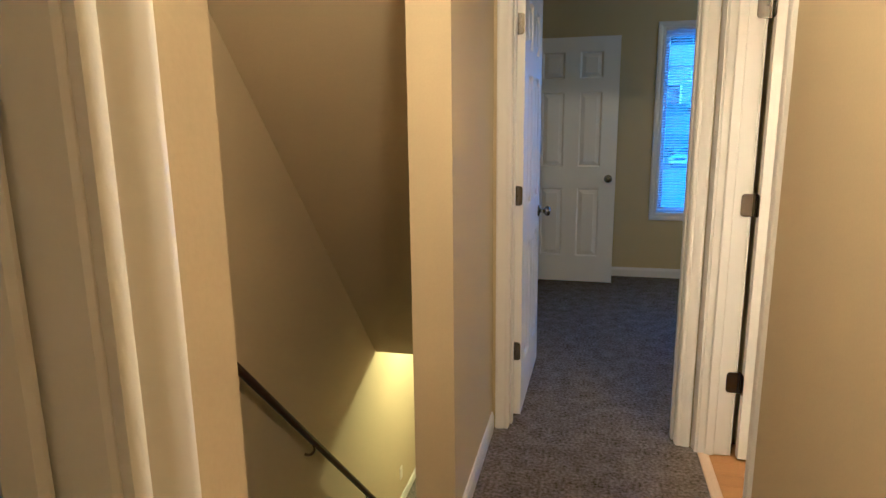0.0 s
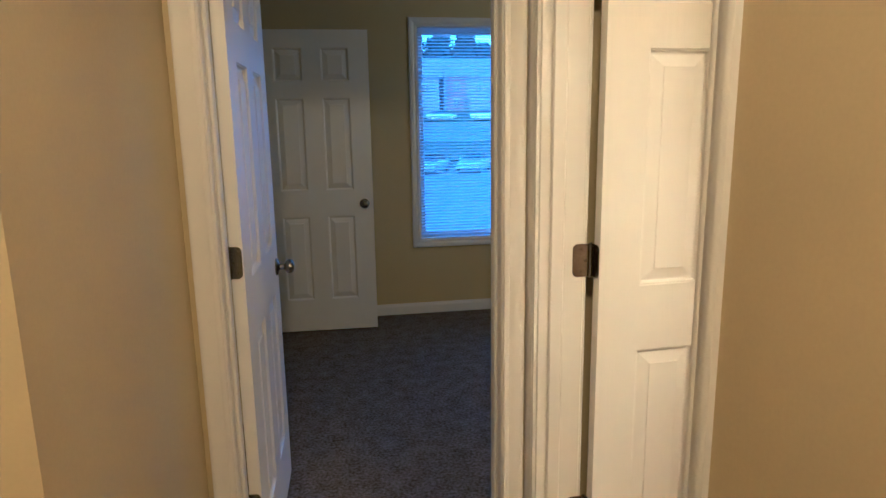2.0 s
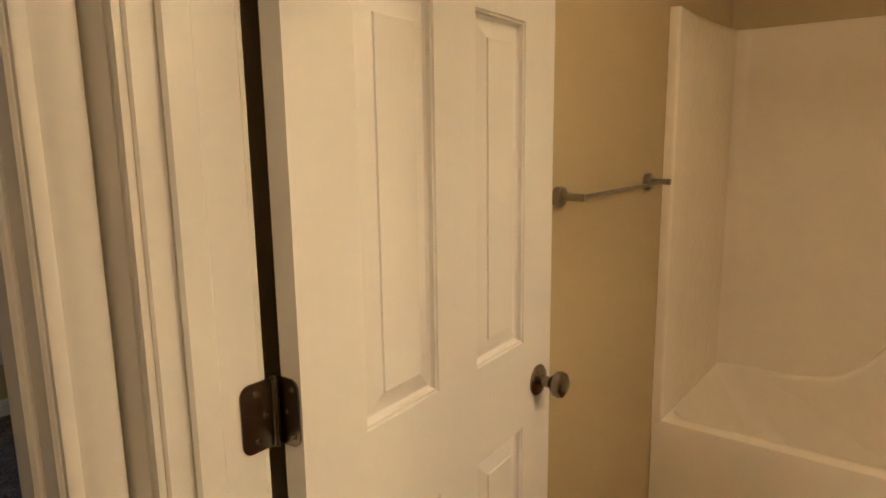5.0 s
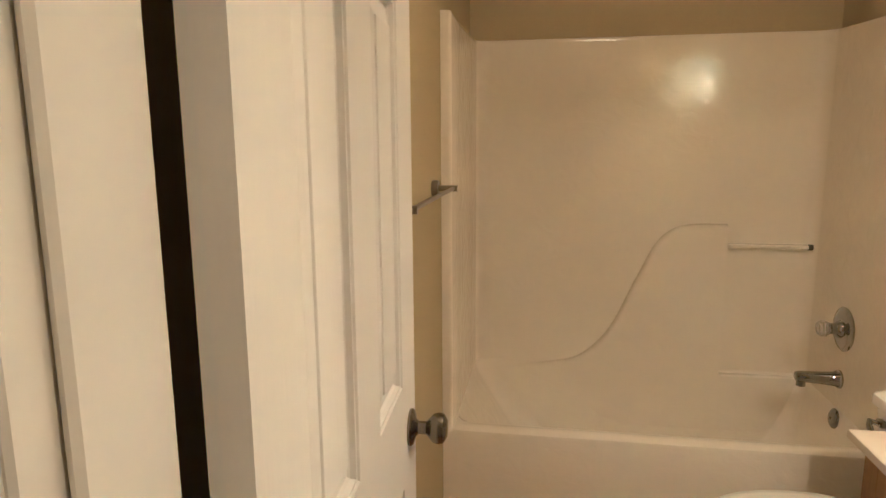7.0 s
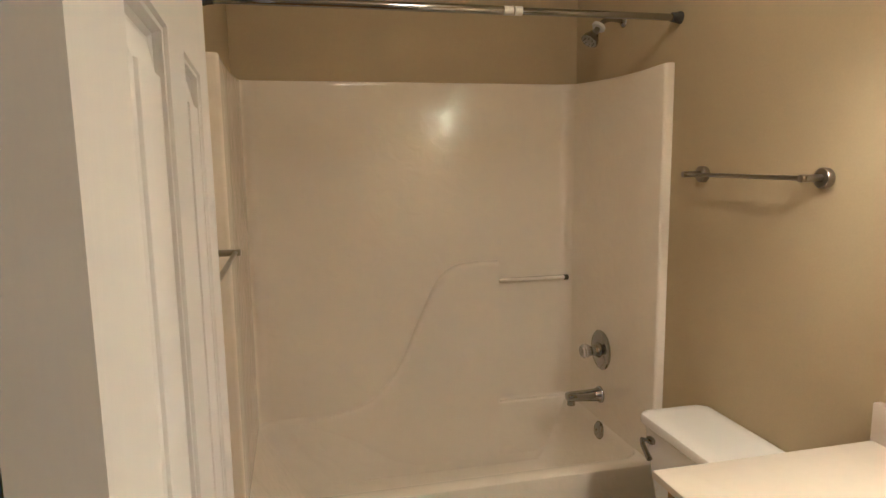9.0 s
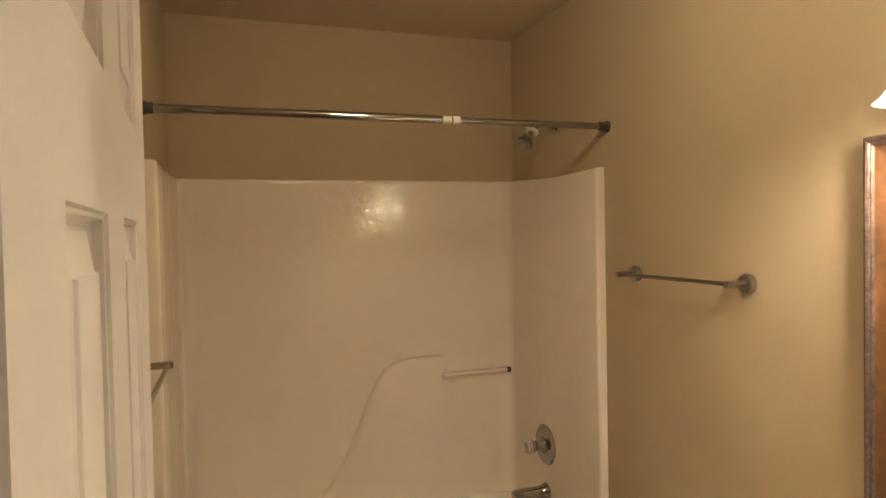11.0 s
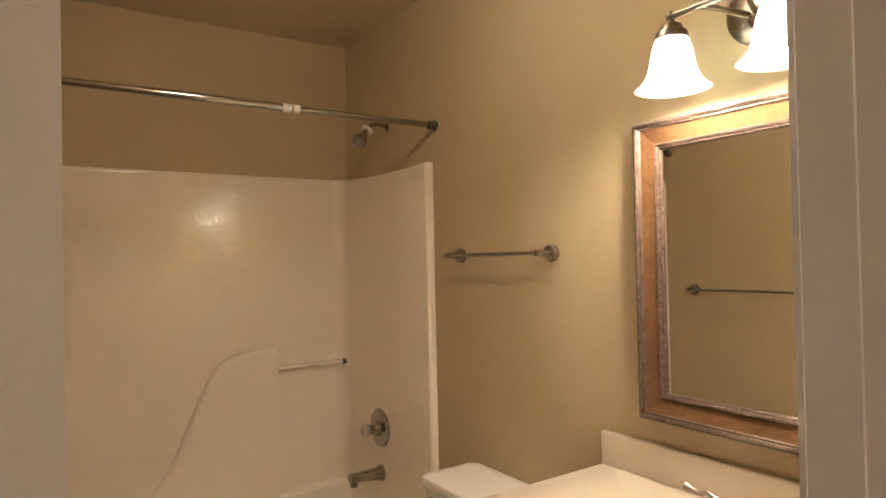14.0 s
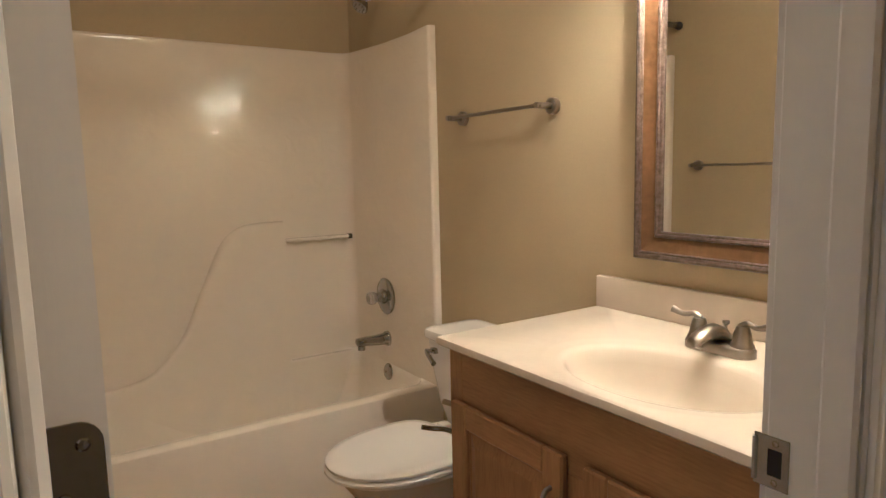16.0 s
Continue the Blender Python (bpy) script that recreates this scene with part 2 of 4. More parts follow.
def tube(points, r, seg=14, bm=None, radii=None):
    """A bent round bar through points."""
    bm = bm or bmesh.new()
    pts = [Vector(p) for p in points]
    rings = []
    for i, p in enumerate(pts):
        d = (pts[min(i + 1, len(pts) - 1)] - pts[max(i - 1, 0)]).normalized()
        q = d.to_track_quat("Z", "Y").to_matrix()
        rr = radii[i] if radii else r
        rings.append([bm.verts.new(p + q @ Vector((rr * math.cos(2 * math.pi * k / seg), rr * math.sin(2 * math.pi * k / seg), 0))) for k in range(seg)])
    join(bm, rings)
    bm.faces.new(rings[0])
    bm.faces.new(rings[-1])
    return bm


def bend(points, steps=8):
    """A smooth line through a few points."""
    p = [Vector(q) for q in points]
    p = [2 * p[0] - p[1]] + p + [2 * p[-1] - p[-2]]
    out = []
    for i in range(1, len(p) - 2):
        for k in range(steps):
            t = k / steps
            a, b, c, d = p[i - 1], p[i], p[i + 1], p[i + 2]
            out.append(0.5 * (2 * b + (c - a) * t + (2 * a - 5 * b + 4 * c - d) * t * t + (3 * b - a - 3 * c + d) * t ** 3))
    out.append(p[-2])
    return out


def on_wall(axis, plane, side):
    """Maps (along, up, out) on a wall to the world."""
    if axis == "y":
        return lambda a, z, v: Vector((a, plane + side * v, z))
    return lambda a, z, v: Vector((plane + side * v, a, z))


CASING = [(0.000, 0.0), (0.000, 0.009), (0.003, 0.0105), (0.012, 0.0108), (0.015, 0.0092), (0.020, 0.0105), (0.027, 0.0135), (0.034, 0.0155), (0.044, 0.0165), (0.052, 0.0165), (0.057, 0.013), (0.057, 0.0)]


def trim_loop(at, a0, a1, z0, z1, profile, closed):
    """Moulding round an opening; profile rows of (outwards from the opening, proud of the wall)."""
    bm = bmesh.new()
    rings = []
    for u, v in profile:
        if closed:
            ring = [(a0 - u, z0 - u), (a0 - u, z1 + u), (a1 + u, z1 + u), (a1 + u, z0 - u)]
        else:
            ring = [(a0 - u, z0), (a0 - u, z1 + u), (a1 + u, z1 + u), (a1 + u, z0)]
        rings.append([bm.verts.new(at(a, z, v)) for a, z in ring])
    join(bm, rings, closed)
    if not closed:
        bm.faces.new([r[0] for r in rings])
        bm.faces.new([r[3] for r in rings])
    return bm


def baseboard(name, a0, a1, axis, plane, side, z=0.0):
    at = on_wall(axis, plane, side)
    bm = bmesh.new()
    prof = [(0, 0), (0.012, 0), (0.012, 0.058), (0.0105, 0.066), (0.007, 0.074), (0.006, 0.083), (0, 0.083)]
    ends = [[bm.verts.new(at(a, z + h, v)) for v, h in prof] for a in (a0, a1)]
    join(bm, ends)
    for e in ends:
        bm.faces.new(e)
    return tagged(part(name, bm, WHITE), "white painted wooden baseboard along the wall", "baseboard", kind="structure")


# ---- the large structure
CEILING, DOORTOP = 2.49, 2.05


def wall(name, pieces, label="beige painted drywall wall", mat=PAINT):
    bm = bmesh.new()
    for p in pieces:
        box(*p, bm=bm)
    return tagged(part(name, bm, mat), label, "wall", kind="structure")


wall("wall_hall_stairs", [(0.125, 2.235, -0.3, 0.262, 3.065, CEILING)])
wall("wall_hall_west", [(0.285, 0.665, 0, 0.40, 0.78, CEILING), (0.285, -1.2, DOORTOP, 0.40, 0.665, CEILING), (0.285, -1.2, 0, 0.40, -0.12, DOORTOP)])
wall("wall_landing_south", [(-0.965, 0.665, -0.2, 0.285, 0.78, CEILING)])
wall("wall_stairs_west", [(-0.965, 0.78, -2.2, -0.85, 7.1, CEILING)])
wall("wall_stairs_north", [(-0.85, 6.9, -2.2, 0.0, 7.0, 0.3)])
wall("wall_stairs_east", [(0.0, 3.185, -2.2, 0.12, 7.1, 0.3), (0.125, 2.235, -2.2, 0.262, 3.185, -0.3)])
wall("wall_hall_south", [(0.285, -1.315, 0, 1.29, -1.2, CEILING)])
wall("wall_hall_east", [(1.178, -1.2, 0, 1.29, 2.283, CEILING), (1.178, 2.283, 2.065, 1.29, 3.025, CEILING), (1.154, 3.025, 0, 1.29, 3.065, CEILING)])
wall("wall_bedroom_south", [(0.0, 3.065, 0, 0.322, 3.185, CEILING), (0.322, 3.065, 2.065, 1.086, 3.185, CEILING), (1.086, 3.065, 0, 1.29, 3.185, CEILING)])
wall("wall_bath_north", [(1.29, 3.125, 0, 4.0, 3.24, CEILING)])
wall("wall_bedroom_west", [(0.0, 3.185, 0.301, 0.12, 5.0, CEILING), (0.0, 5.0, 2.06, 0.12, 5.80, CEILING), (0.0, 5.80, 0.301, 0.12, 6.12, CEILING), (0.0, 3.185, 0, 0.12, 5.0, 0.301), (0.0, 5.80, 0, 0.12, 6.12, 0.301)])
wall("wall_bedroom_north", [(-0.2, 6.12, 0, 1.235, 6.24, CEILING), (2.07, 6.12, 0, 4.1, 6.24, CEILING), (1.235, 6.12, 0, 2.07, 6.24, 0.574), (1.235, 6.12, 2.117, 2.07, 6.24, CEILING)])
wall("wall_bedroom_east", [(4.0, 3.125, 0, 4.1, 6.12, CEILING)])
wall("wall_bath_south", [(1.29, 1.50, 0, 3.93, 1.615, CEILING)])
wall("wall_bath_east", [(3.81, 1.615, 0, 3.93, 3.125, CEILING)])
wall("wall_closet", [(0.0, 5.0, 0, 0.02, 5.80, 2.06)], "plain drywall at the back of the closet opening")

ceil = box(-1.0, -1.4, CEILING, 4.1, 6.24, CEILING + 0.1)
tagged(part("ceiling", ceil, CEIL), "beige painted flat drywall ceiling", "ceiling", kind="structure")
bm = bmesh.new()
y0, z0, y1, z1 = 2.21, CEILING, 4.60, -0.29
vs = [bm.verts.new(p) for p in ((-0.85, y0, z0), (0.125, y0, z0), (0.125, y1, z1), (-0.85, y1, z1), (-0.85, y0 + 0.15, z0), (0.125, y0 + 0.15, z0), (0.125, y1 + 0.02, z1 + 0.15), (-0.85, y1 + 0.02, z1 + 0.15))]
for f in ((0, 1, 2, 3), (4, 5, 6, 7), (0, 1, 5, 4), (1, 2, 6, 5), (2, 3, 7, 6), (3, 0, 4, 7)):
    bm.faces.new([vs[i] for i in f])
tagged(part("stair_soffit", bm, PAINT), "sloping beige drywall soffit over the stairs", "ceiling", kind="structure")
tagged(part("ceiling_landing", box(-0.85, 4.5, 0.28, 0.0, 6.9, 0.36), CEIL), "lower landing ceiling", "ceiling", kind="structure")

floor_hall = bmesh.new()
box(0.262, -1.2, -0.2, 1.183, 3.065, 0, bm=floor_hall)
box(-0.85, 0.78, -0.2, 0.262, 2.235, 0, bm=floor_hall)
box(0.322, 3.065, -0.2, 1.086, 3.185, 0, bm=floor_hall)
box(0.12, 3.185, -0.2, 4.0, 6.12, 0, bm=floor_hall)
box(0.02, 5.0, -0.2, 0.12, 5.80, 0, bm=floor_hall)
tagged(part("floor", floor_hall, CARPET), "dark grey-brown cut pile carpet with mottled tufts", "carpet", kind="structure")
tagged(part("floor_bath", box(1.184, 1.615, -0.2, 3.81, 3.125, -0.012), BLACK), "bathroom subfloor under the planks", "floor", kind="structure")

stairs = thing("staircase", "carpeted staircase going down between beige walls", "staircase", kind="structure")
for i in range(10):
    part("step", box(-0.848, 2.25 + 0.195 * i, -2.2, 0.123 if i < 5 else -0.002, 2.25 + 0.195 * (i + 1), -0.19 * (i + 1), 0.012), CARPET, stairs)
tagged(part("floor_landing", box(-0.85, 4.225, -2.2, 0.0, 6.9, -1.905), CARPET), "dark carpet on the lower stair landing", "carpet", kind="structure")

# handrail
rail = thing("handrail", "dark stained wooden handrail on brackets along the stair wall", "handrail", at=(-0.79, 2.22, 0.8))
ry0, rz0, ry1, rz1 = 2.22, 0.822, 4.4, -1.43
part("rail_bar", tube([(-0.79, ry0, rz0), (-0.79, ry1, rz1)], 0.0195), DARKWOOD, rail, smooth=True)
for k in (0.17, 0.52, 0.88):
    y, z = ry0 + (ry1 - ry0) * k, rz0 + (rz1 - rz0) * k
    part("bracket", tube(bend([(-0.848, y, z - 0.085), (-0.815, y, z - 0.085), (-0.79, y, z - 0.055), (-0.79, y, z - 0.02)], 4), 0.008), DARKNICKEL, rail, "dark metal rail bracket", True)

baseboard("baseboard", 2.235, 3.047, "x", 0.262, 1)
baseboard("baseboard", -1.2, 2.215, "x", 1.178, -1)
baseboard("baseboard", 0.12, 4.0, "y", 6.12, -1)
baseboard("baseboard", 4.5, 6.9, "x", -0.85, 1, -1.905)
baseboard("baseboard", 1.36, 2.1, "y", 3.125, -1)

# ---- doors


def sheet(bm, lines):
    """Quads between rings of four corners, each ring (x0, z0, x1, z1, y)."""
    rings = [[bm.verts.new((x0, y, z0)), bm.verts.new((x1, y, z0)), bm.verts.new((x1, y, z1)), bm.verts.new((x0, y, z1))] for x0, z0, x1, z1, y in lines]
    join(bm, rings)
    bm.faces.new(rings[-1])


def knob_set(parent, x, z, t):
    for side in (-1, 1):
        y = side * t / 2
        part("knob", turned([(0.0, 0.0), (0.032, 0.0), (0.033, 0.004), (0.029, 0.008), (0.016, 0.011), (0.0115, 0.016), (0.0115, 0.030), (0.017, 0.035), (0.0255, 0.043), (0.0275, 0.052), (0.025, 0.061), (0.015, 0.067), (0.0, 0.068)], (x, y, z), (0, side, 0), 32), DARKNICKEL, parent, "round satin nickel door knob", True)
    part("latch_plate", box(parent["w"] - 0.001, -0.0125, z - 0.028, parent["w"] + 0.0015, 0.0125, z + 0.028, 0.001), NICKEL, parent, "nickel latch plate")


def hinge_leaf(x_sign, h=0.089, w=0.034):
    """A flat leaf with two round corners, in the plane y = 0, outwards along x."""
    bm = bmesh.new()
    r, pts = 0.014, [(0, -h / 2)]
    for cx, cz, a0 in ((w - r, -h / 2 + r, -90), (w - r, h / 2 - r, 0)):
        pts += [(cx + r * math.cos(radians(a0 + 15 * k)), cz + r * math.sin(radians(a0 + 15 * k))) for k in range(7)]
    pts.append((0, h / 2))
    a = [bm.verts.new((x_sign * x, -0.0012, z)) for x, z in pts]
    b = [bm.verts.new((x_sign * x, 0.0012, z)) for x, z in pts]
    join(bm, [a, b])
    bm.faces.new(a)
    bm.faces.new(b)
    for sx, sz in ((0.023, 0.031), (0.011, 0.0), (0.024, -0.031)):
        for s in (-1, 1):
            turned([(0.0042, 0.0), (0.0042, 0.0006), (0.0028, 0.0012), (0.0, 0.0006)], (x_sign * sx, s * 0.0012, sz), (0, s, 0), 10, bm)
    return bm


def panel_door(name, label, w, m, h=2.03, t=0.035, hinges=True, lead=0.0):
    """A moulded six-panel leaf: hinge edge at local x 0, face planes y = -t/2 and t/2, bottom at z 0; panels are parts of their own."""
    door = tagged(new(name), label, "door", kind="structure")
    door["w"] = w
    s = (w + lead) / 0.711
    xs = [0.0] + [x * s - lead for x in (0.124, 0.298, 0.414, 0.588)] + [w]
    zs = [0.0, 0.225, 0.808, 0.988, 1.597, 1.705, 1.915, h]
    bm = bmesh.new()
    for side in (-1, 1):
        y = side * t / 2
        grid = [[bm.verts.new((x, y, z)) for z in zs] for x in xs]
        for i in range(5):
            for j in range(7):
                if i in (1, 3) and j in (1, 3, 5):
                    continue
                bm.faces.new((grid[i][j], grid[i + 1][j], grid[i + 1][j + 1], grid[i][j + 1]))
    sheet_edges = [((0, 0), (w, 0)), ((w, 0), (w, h)), ((w, h), (0, h)), ((0, h), (0, 0))]
    for (xa, za), (xb, zb) in sheet_edges:
        bm.faces.new([bm.verts.new(p) for p in ((xa, -t / 2, za), (xb, -t / 2, zb), (xb, t / 2, zb), (xa, t / 2, za))])
    bmesh.ops.remove_doubles(bm, verts=bm.verts, dist=1e-5)
    part("leaf", bm, DOORWHITE, door)
    for i in (1, 3):
        for j in (1, 3, 5):
            bm = bmesh.new()
            x0, x1, z0, z1 = xs[i], xs[i + 1], zs[j], zs[j + 1]
            for side in (-1, 1):
                y = side * t / 2
                rows = [(0, 0), (0.002, 0.003), (0.005, 0.0035), (0.007, 0.0105), (0.011, 0.0136), (0.014, 0.0134), (0.0425, 0.0048), (0.0435, 0.0022), (0.045, 0.0018)]
                sheet(bm, [(x0 + d, z0 + d, x1 - d, z1 - d, y - side * v) for d, v in rows])
            part("panel", bm, DOORWHITE, door)
    knob_set(door, w - 0.060, 0.89, t)
    if hinges:
        for hz in (0.32, 1.058, 1.795):
            kx, ky, hb = -0.004 - lead * 0.6, t / 2 + 0.003, bmesh.new()
            for n in range(5):
                rod((kx, ky, hz - 0.0445 + n * 0.0178), (kx, ky, hz - 0.0445 + n * 0.0178 + 0.0172), 0.0058, seg=14, bm=hb)
            rod((kx, ky, hz - 0.046), (kx, ky, hz + 0.048), 0.0042, seg=10, bm=hb)
            hg = part("hinge", hb, DARKNICKEL, door, "satin nickel butt hinge", True)
            lf = part("hinge_leaf", hinge_leaf(1), DARKNICKEL, hg)
            lf.matrix_local = Matrix.Translation((-0.0015, t / 2 + 0.002, hz)) @ Matrix.Rotation(radians(-90), 4, "Z")
    door.matrix_world = m
    return door


def door_frame(name, axis, near, far, a0, a1, top, stop_at, pin, casing_sides=(True, True)):
    """Jambs, head, stops and casings of an opening from a0 to a1 through a wall between planes near and far."""
    fr = thing(name, "white painted door frame with moulded casing and stop", "door frame", kind="structure")
    n0, n1 = near if isinstance(near, tuple) else (near, near)
    near = min(n0, n1) if far > n0 else max(n0, n1)
    hi = max(near, far)
    def slab(p0, p1, z0, z1, q0, q1, nm, bev=0.0015):
        b = (p0, q0, z0, p1, q1, z1) if axis == "y" else (q0, p0, z0, q1, p1, z1)
        part(nm, box(*b, bev), WHITE, fr)
    for p0, p1, z0, z1, q, nm in ((a0 - 0.018, a0, 0, top + 0.018, n0, "jamb"), (a1, a1 + 0.018, 0, top + 0.018, n1, "jamb"), (a0, a1, top, top + 0.018, near, "head_jamb")):
        slab(p0, p1, z0, z1, min(q, far) - 0.001, max(q, far) + 0.001, nm, 0.003)
    s0, s1 = sorted(stop_at)
    e = 0.011
    for p0, p1, z0, z1 in ((a0, a0 + e, 0, top), (a1 - e, a1, 0, top), (a0 + e, a1 - e, top - e, top)):
        slab(p0, p1, z0, z1, s0, s1, "stop", 0.004)
    for plane, side, on in ((near, -1 if near < far else 1, casing_sides[0]), (far, 1 if near < far else -1, casing_sides[1])):
        if on:
            at, lean = on_wall(axis, plane, side), ((n1 - n0) / (a1 - a0) if plane == near else 0.0)
            shift = (n0 - plane) if plane == near else 0.0
            face = lambda a, z, v: at(a, z, v) + Vector((1, 0, 0) if axis == "x" else (0, 1, 0)) * (shift + lean * (a - a0))
            part("casing", trim_loop(face, a0 - 0.005, a1 + 0.005, 0, top + 0.005, CASING, False), WHITE, fr, smooth=True)
    if pin:
        at, sgn = pin
        for hz in (0.332, 1.07, 1.807):
            lf = part("hinge_leaf", hinge_leaf(1, w=0.045 if axis == "x" else 0.034), DARKNICKEL, fr, "satin nickel hinge leaf")
            if axis == "x":
                lf.matrix_local = Matrix.Translation((far + (0.013 if far > near else -0.013), at + sgn * 0.0012, hz)) @ Matrix.Rotation(radians(180 if far > near else 0), 4, "Z")
            else:
                lf.matrix_local = Matrix.Translation((at + sgn * 0.0012, far, hz)) @ Matrix.Rotation(radians(-90), 4, "Z")
    return fr


# bathroom door: hinged on the far jamb, swung a little past square into the room
door_frame("door_frame_1", "x", (1.178, 1.154), 1.279, 2.302, 3.007, DOORTOP, (1.182, 1.220), (3.007, -1))
panel_door("door_1", "white moulded six-panel bathroom door standing open", 0.703, Matrix.Translation((1.292, 3.004, 0.012)) @ Matrix.Rotation(radians(3.0), 4, "Z") @ Matrix.Translation((0.012, -0.0215, 0)), lead=0.008)
# bedroom door: hinged on the west jamb, open square into the room
door_frame("door_frame_2", "y", 3.065, 3.185, 0.340, 1.068, DOORTOP, (3.10, 3.144), (0.340, 1))
panel_door("door_2", "white moulded six-panel bedroom door standing open", 0.762, Matrix.Translation((0.340, 3.188, 0.012)) @ Matrix.Rotation(radians(89.0), 4, "Z") @ Matrix.Translation((0.004, -0.0215, 0)))
# closet door inside the bedroom
panel_door("door_3", "white moulded six-panel closet door swung out into the room", 0.745, Matrix.Translation((0.125, 5.835, 0.014)) @ Matrix.Rotation(radians(-1.5), 4, "Z") @ Matrix.Translation((0.004, 0, 0)), hinges=False)
# door beside the start of the hall
door_frame("door_frame_3", "x", 0.40, 0.285, -0.10, 0.640, DOORTOP, (0.325, 0.36), None, (True, False))
tagged(part("door_4", box(0.287, -0.098, 0.012, 0.322, 0.637, DOORTOP - 0.003, 0.002), DOORWHITE), "closed white hallway door in its frame", "door", kind="structure")
# strike plate on the latch jamb
strike = thing("strike_plate", "satin nickel strike plate on the door jamb", "strike plate", at=(1.265, 2.302, 0.905))
bm = bmesh.new()
for b in ((1.252, 2.3015, 0.880, 1.260, 2.3035, 0.942), (1.2765, 2.3015, 0.880, 1.293, 2.3035, 0.942), (1.260, 2.3015, 0.880, 1.2765, 2.3035, 0.895), (1.260, 2.3015, 0.927, 1.2765, 2.3035, 0.942)):
    box(*b, bm=bm)
part("plate", bm, DARKNICKEL, strike)
part("lip", tube([(1.292, 2.3025, 0.885), (1.292, 2.3025, 0.937)], 0.0035), NICKEL, strike, smooth=True)
# thin black sheet on the jamb paints the shade inside the latch opening
part("latch_hole_shade", box(1.260, 2.3013, 0.895, 1.2765, 2.3023, 0.927), BLACK, strike, "black sheet for the shade of the latch recess")
for z in (0.8875, 0.9345):
    part("screw", turned([(0.0, 0.0015), (0.0035, 0.0008), (0.004, 0.0)], (1.268, 2.3035, z), (0, 1, 0), 10), DARKNICKEL, strike)

# ---- bedroom window and blinds
win = thing("window_1", "white vinyl window with moulded white casing", "window", kind="structure", at=(1.65, 6.12, 0.57))
part("casing", trim_loop(on_wall("y", 6.12, -1), 1.235, 2.07, 0.574, 2.117, CASING, True), WHITE, win)
for b in ((1.235, 6.12, 0.574, 1.243, 6.24, 2.117), (2.062, 6.12, 0.574, 2.07, 6.24, 2.117), (1.243, 6.12, 0.574, 2.062, 6.24, 0.582), (1.243, 6.12, 2.109, 2.062, 6.24, 2.117)):
    part("window_jamb", box(*b), WHITE, win)
SASH = [(-0.045, 0.0), (-0.045, 0.02), (-0.04, 0.03), (-0.006, 0.03), (0.0, 0.026), (0.0, 0.0)]
part("window_frame", trim_loop(on_wall("y", 6.215, -1), 1.243, 2.062, 0.582, 2.109, SASH, True), WHITE, win)
pane = part("pane", box(1.285, 6.218, 0.62, 2.02, 6.222, 2.07), GLASS, win)
pane.visible_shadow = False
blinds = thing("window_blinds", "white mini blinds lowered over the window with slats open", "blinds", at=(1.65, 6.16, 0.6))
part("headrail", box(1.25, 6.135, 2.078, 2.055, 6.162, 2.104, 0.002), SLAT, blinds)
part("bottom_rail", box(1.25, 6.138, 0.602, 2.055, 6.160, 0.614, 0.003), SLAT, blinds)
slat_bm = bmesh.new()
prof = [(-0.0125, -0.0014), (-0.006, 0.0005), (0.0, 0.0012), (0.006, 0.0005), (0.0125, -0.0014)]
tilt = radians(20)
ends = []
for x in (1.252, 2.053):
    ring = []
    for off in (0.0, 0.0008):
        seq = prof if off == 0.0 else prof[::-1]
        for y, z in seq:
            ring.append(slat_bm.verts.new((x, 6.149 + y * math.cos(tilt) - z * math.sin(tilt), z * math.cos(tilt) + y * math.sin(tilt) + off)))
    ends.append(ring)
join(slat_bm, ends)
first = part("slat", slat_bm, SLAT, blinds)
base = first.location.copy()
first.location = base + Vector((0, 0, 0.630))
for i in range(1, 64):
    ob = new("slat", first.data)
    ob.parent = blinds
    ob.location = base + Vector((0, 0, 0.630 + i * 0.0225))
for x in (1.36, 1.65, 1.94):
    part("cord", rod((x, 6.149, 0.61), (x, 6.149, 2.08), 0.0008, seg=6), SLAT, blinds)
outlet = thing("wall_outlet", "ivory plastic duplex wall outlet", "outlet", at=(1.895, 6.12, 0.33))
part("cover_plate", box(1.86, 6.114, 0.273, 1.93, 6.12, 0.388, 0.003), PLASTIC, outlet)
for z in (0.311, 0.351):
    part("socket", turned([(0.0165, 0.0), (0.0165, 0.002), (0.0, 0.002)], (1.895, 6.114, z), (0, -1, 0), 16), PLASTIC, outlet)
low = thing("wall_outlet", "ivory plastic wall outlet by the stair landing", "outlet", at=(-0.85, 5.15, -1.6))
part("cover_plate", box(-0.85, 5.10, -1.66, -0.844, 5.17, -1.545, 0.003), PLASTIC, low)
for z in (-1.625, -1.58):
    part("socket", turned([(0.0165, 0.0), (0.0165, 0.002), (0.0, 0.002)], (-0.844, 5.135, z), (1, 0, 0), 16), PLASTIC, low)

# ---- bathroom: tub and surround
tub = thing("bathtub", "almond acrylic bathtub with moulded three-wall surround", "bathtub", at=(3.4, 2.37, 0))
FX, BX, LY, RY = 3.030, 3.795, 3.088, 1.650


def arc(cx, cy, r, a0, a1, n=8):
    return [(cx + r * math.cos(radians(a0 + (a1 - a0) * k / n)), cy + r * math.sin(radians(a0 + (a1 - a0) * k / n))) for k in range(n + 1)]


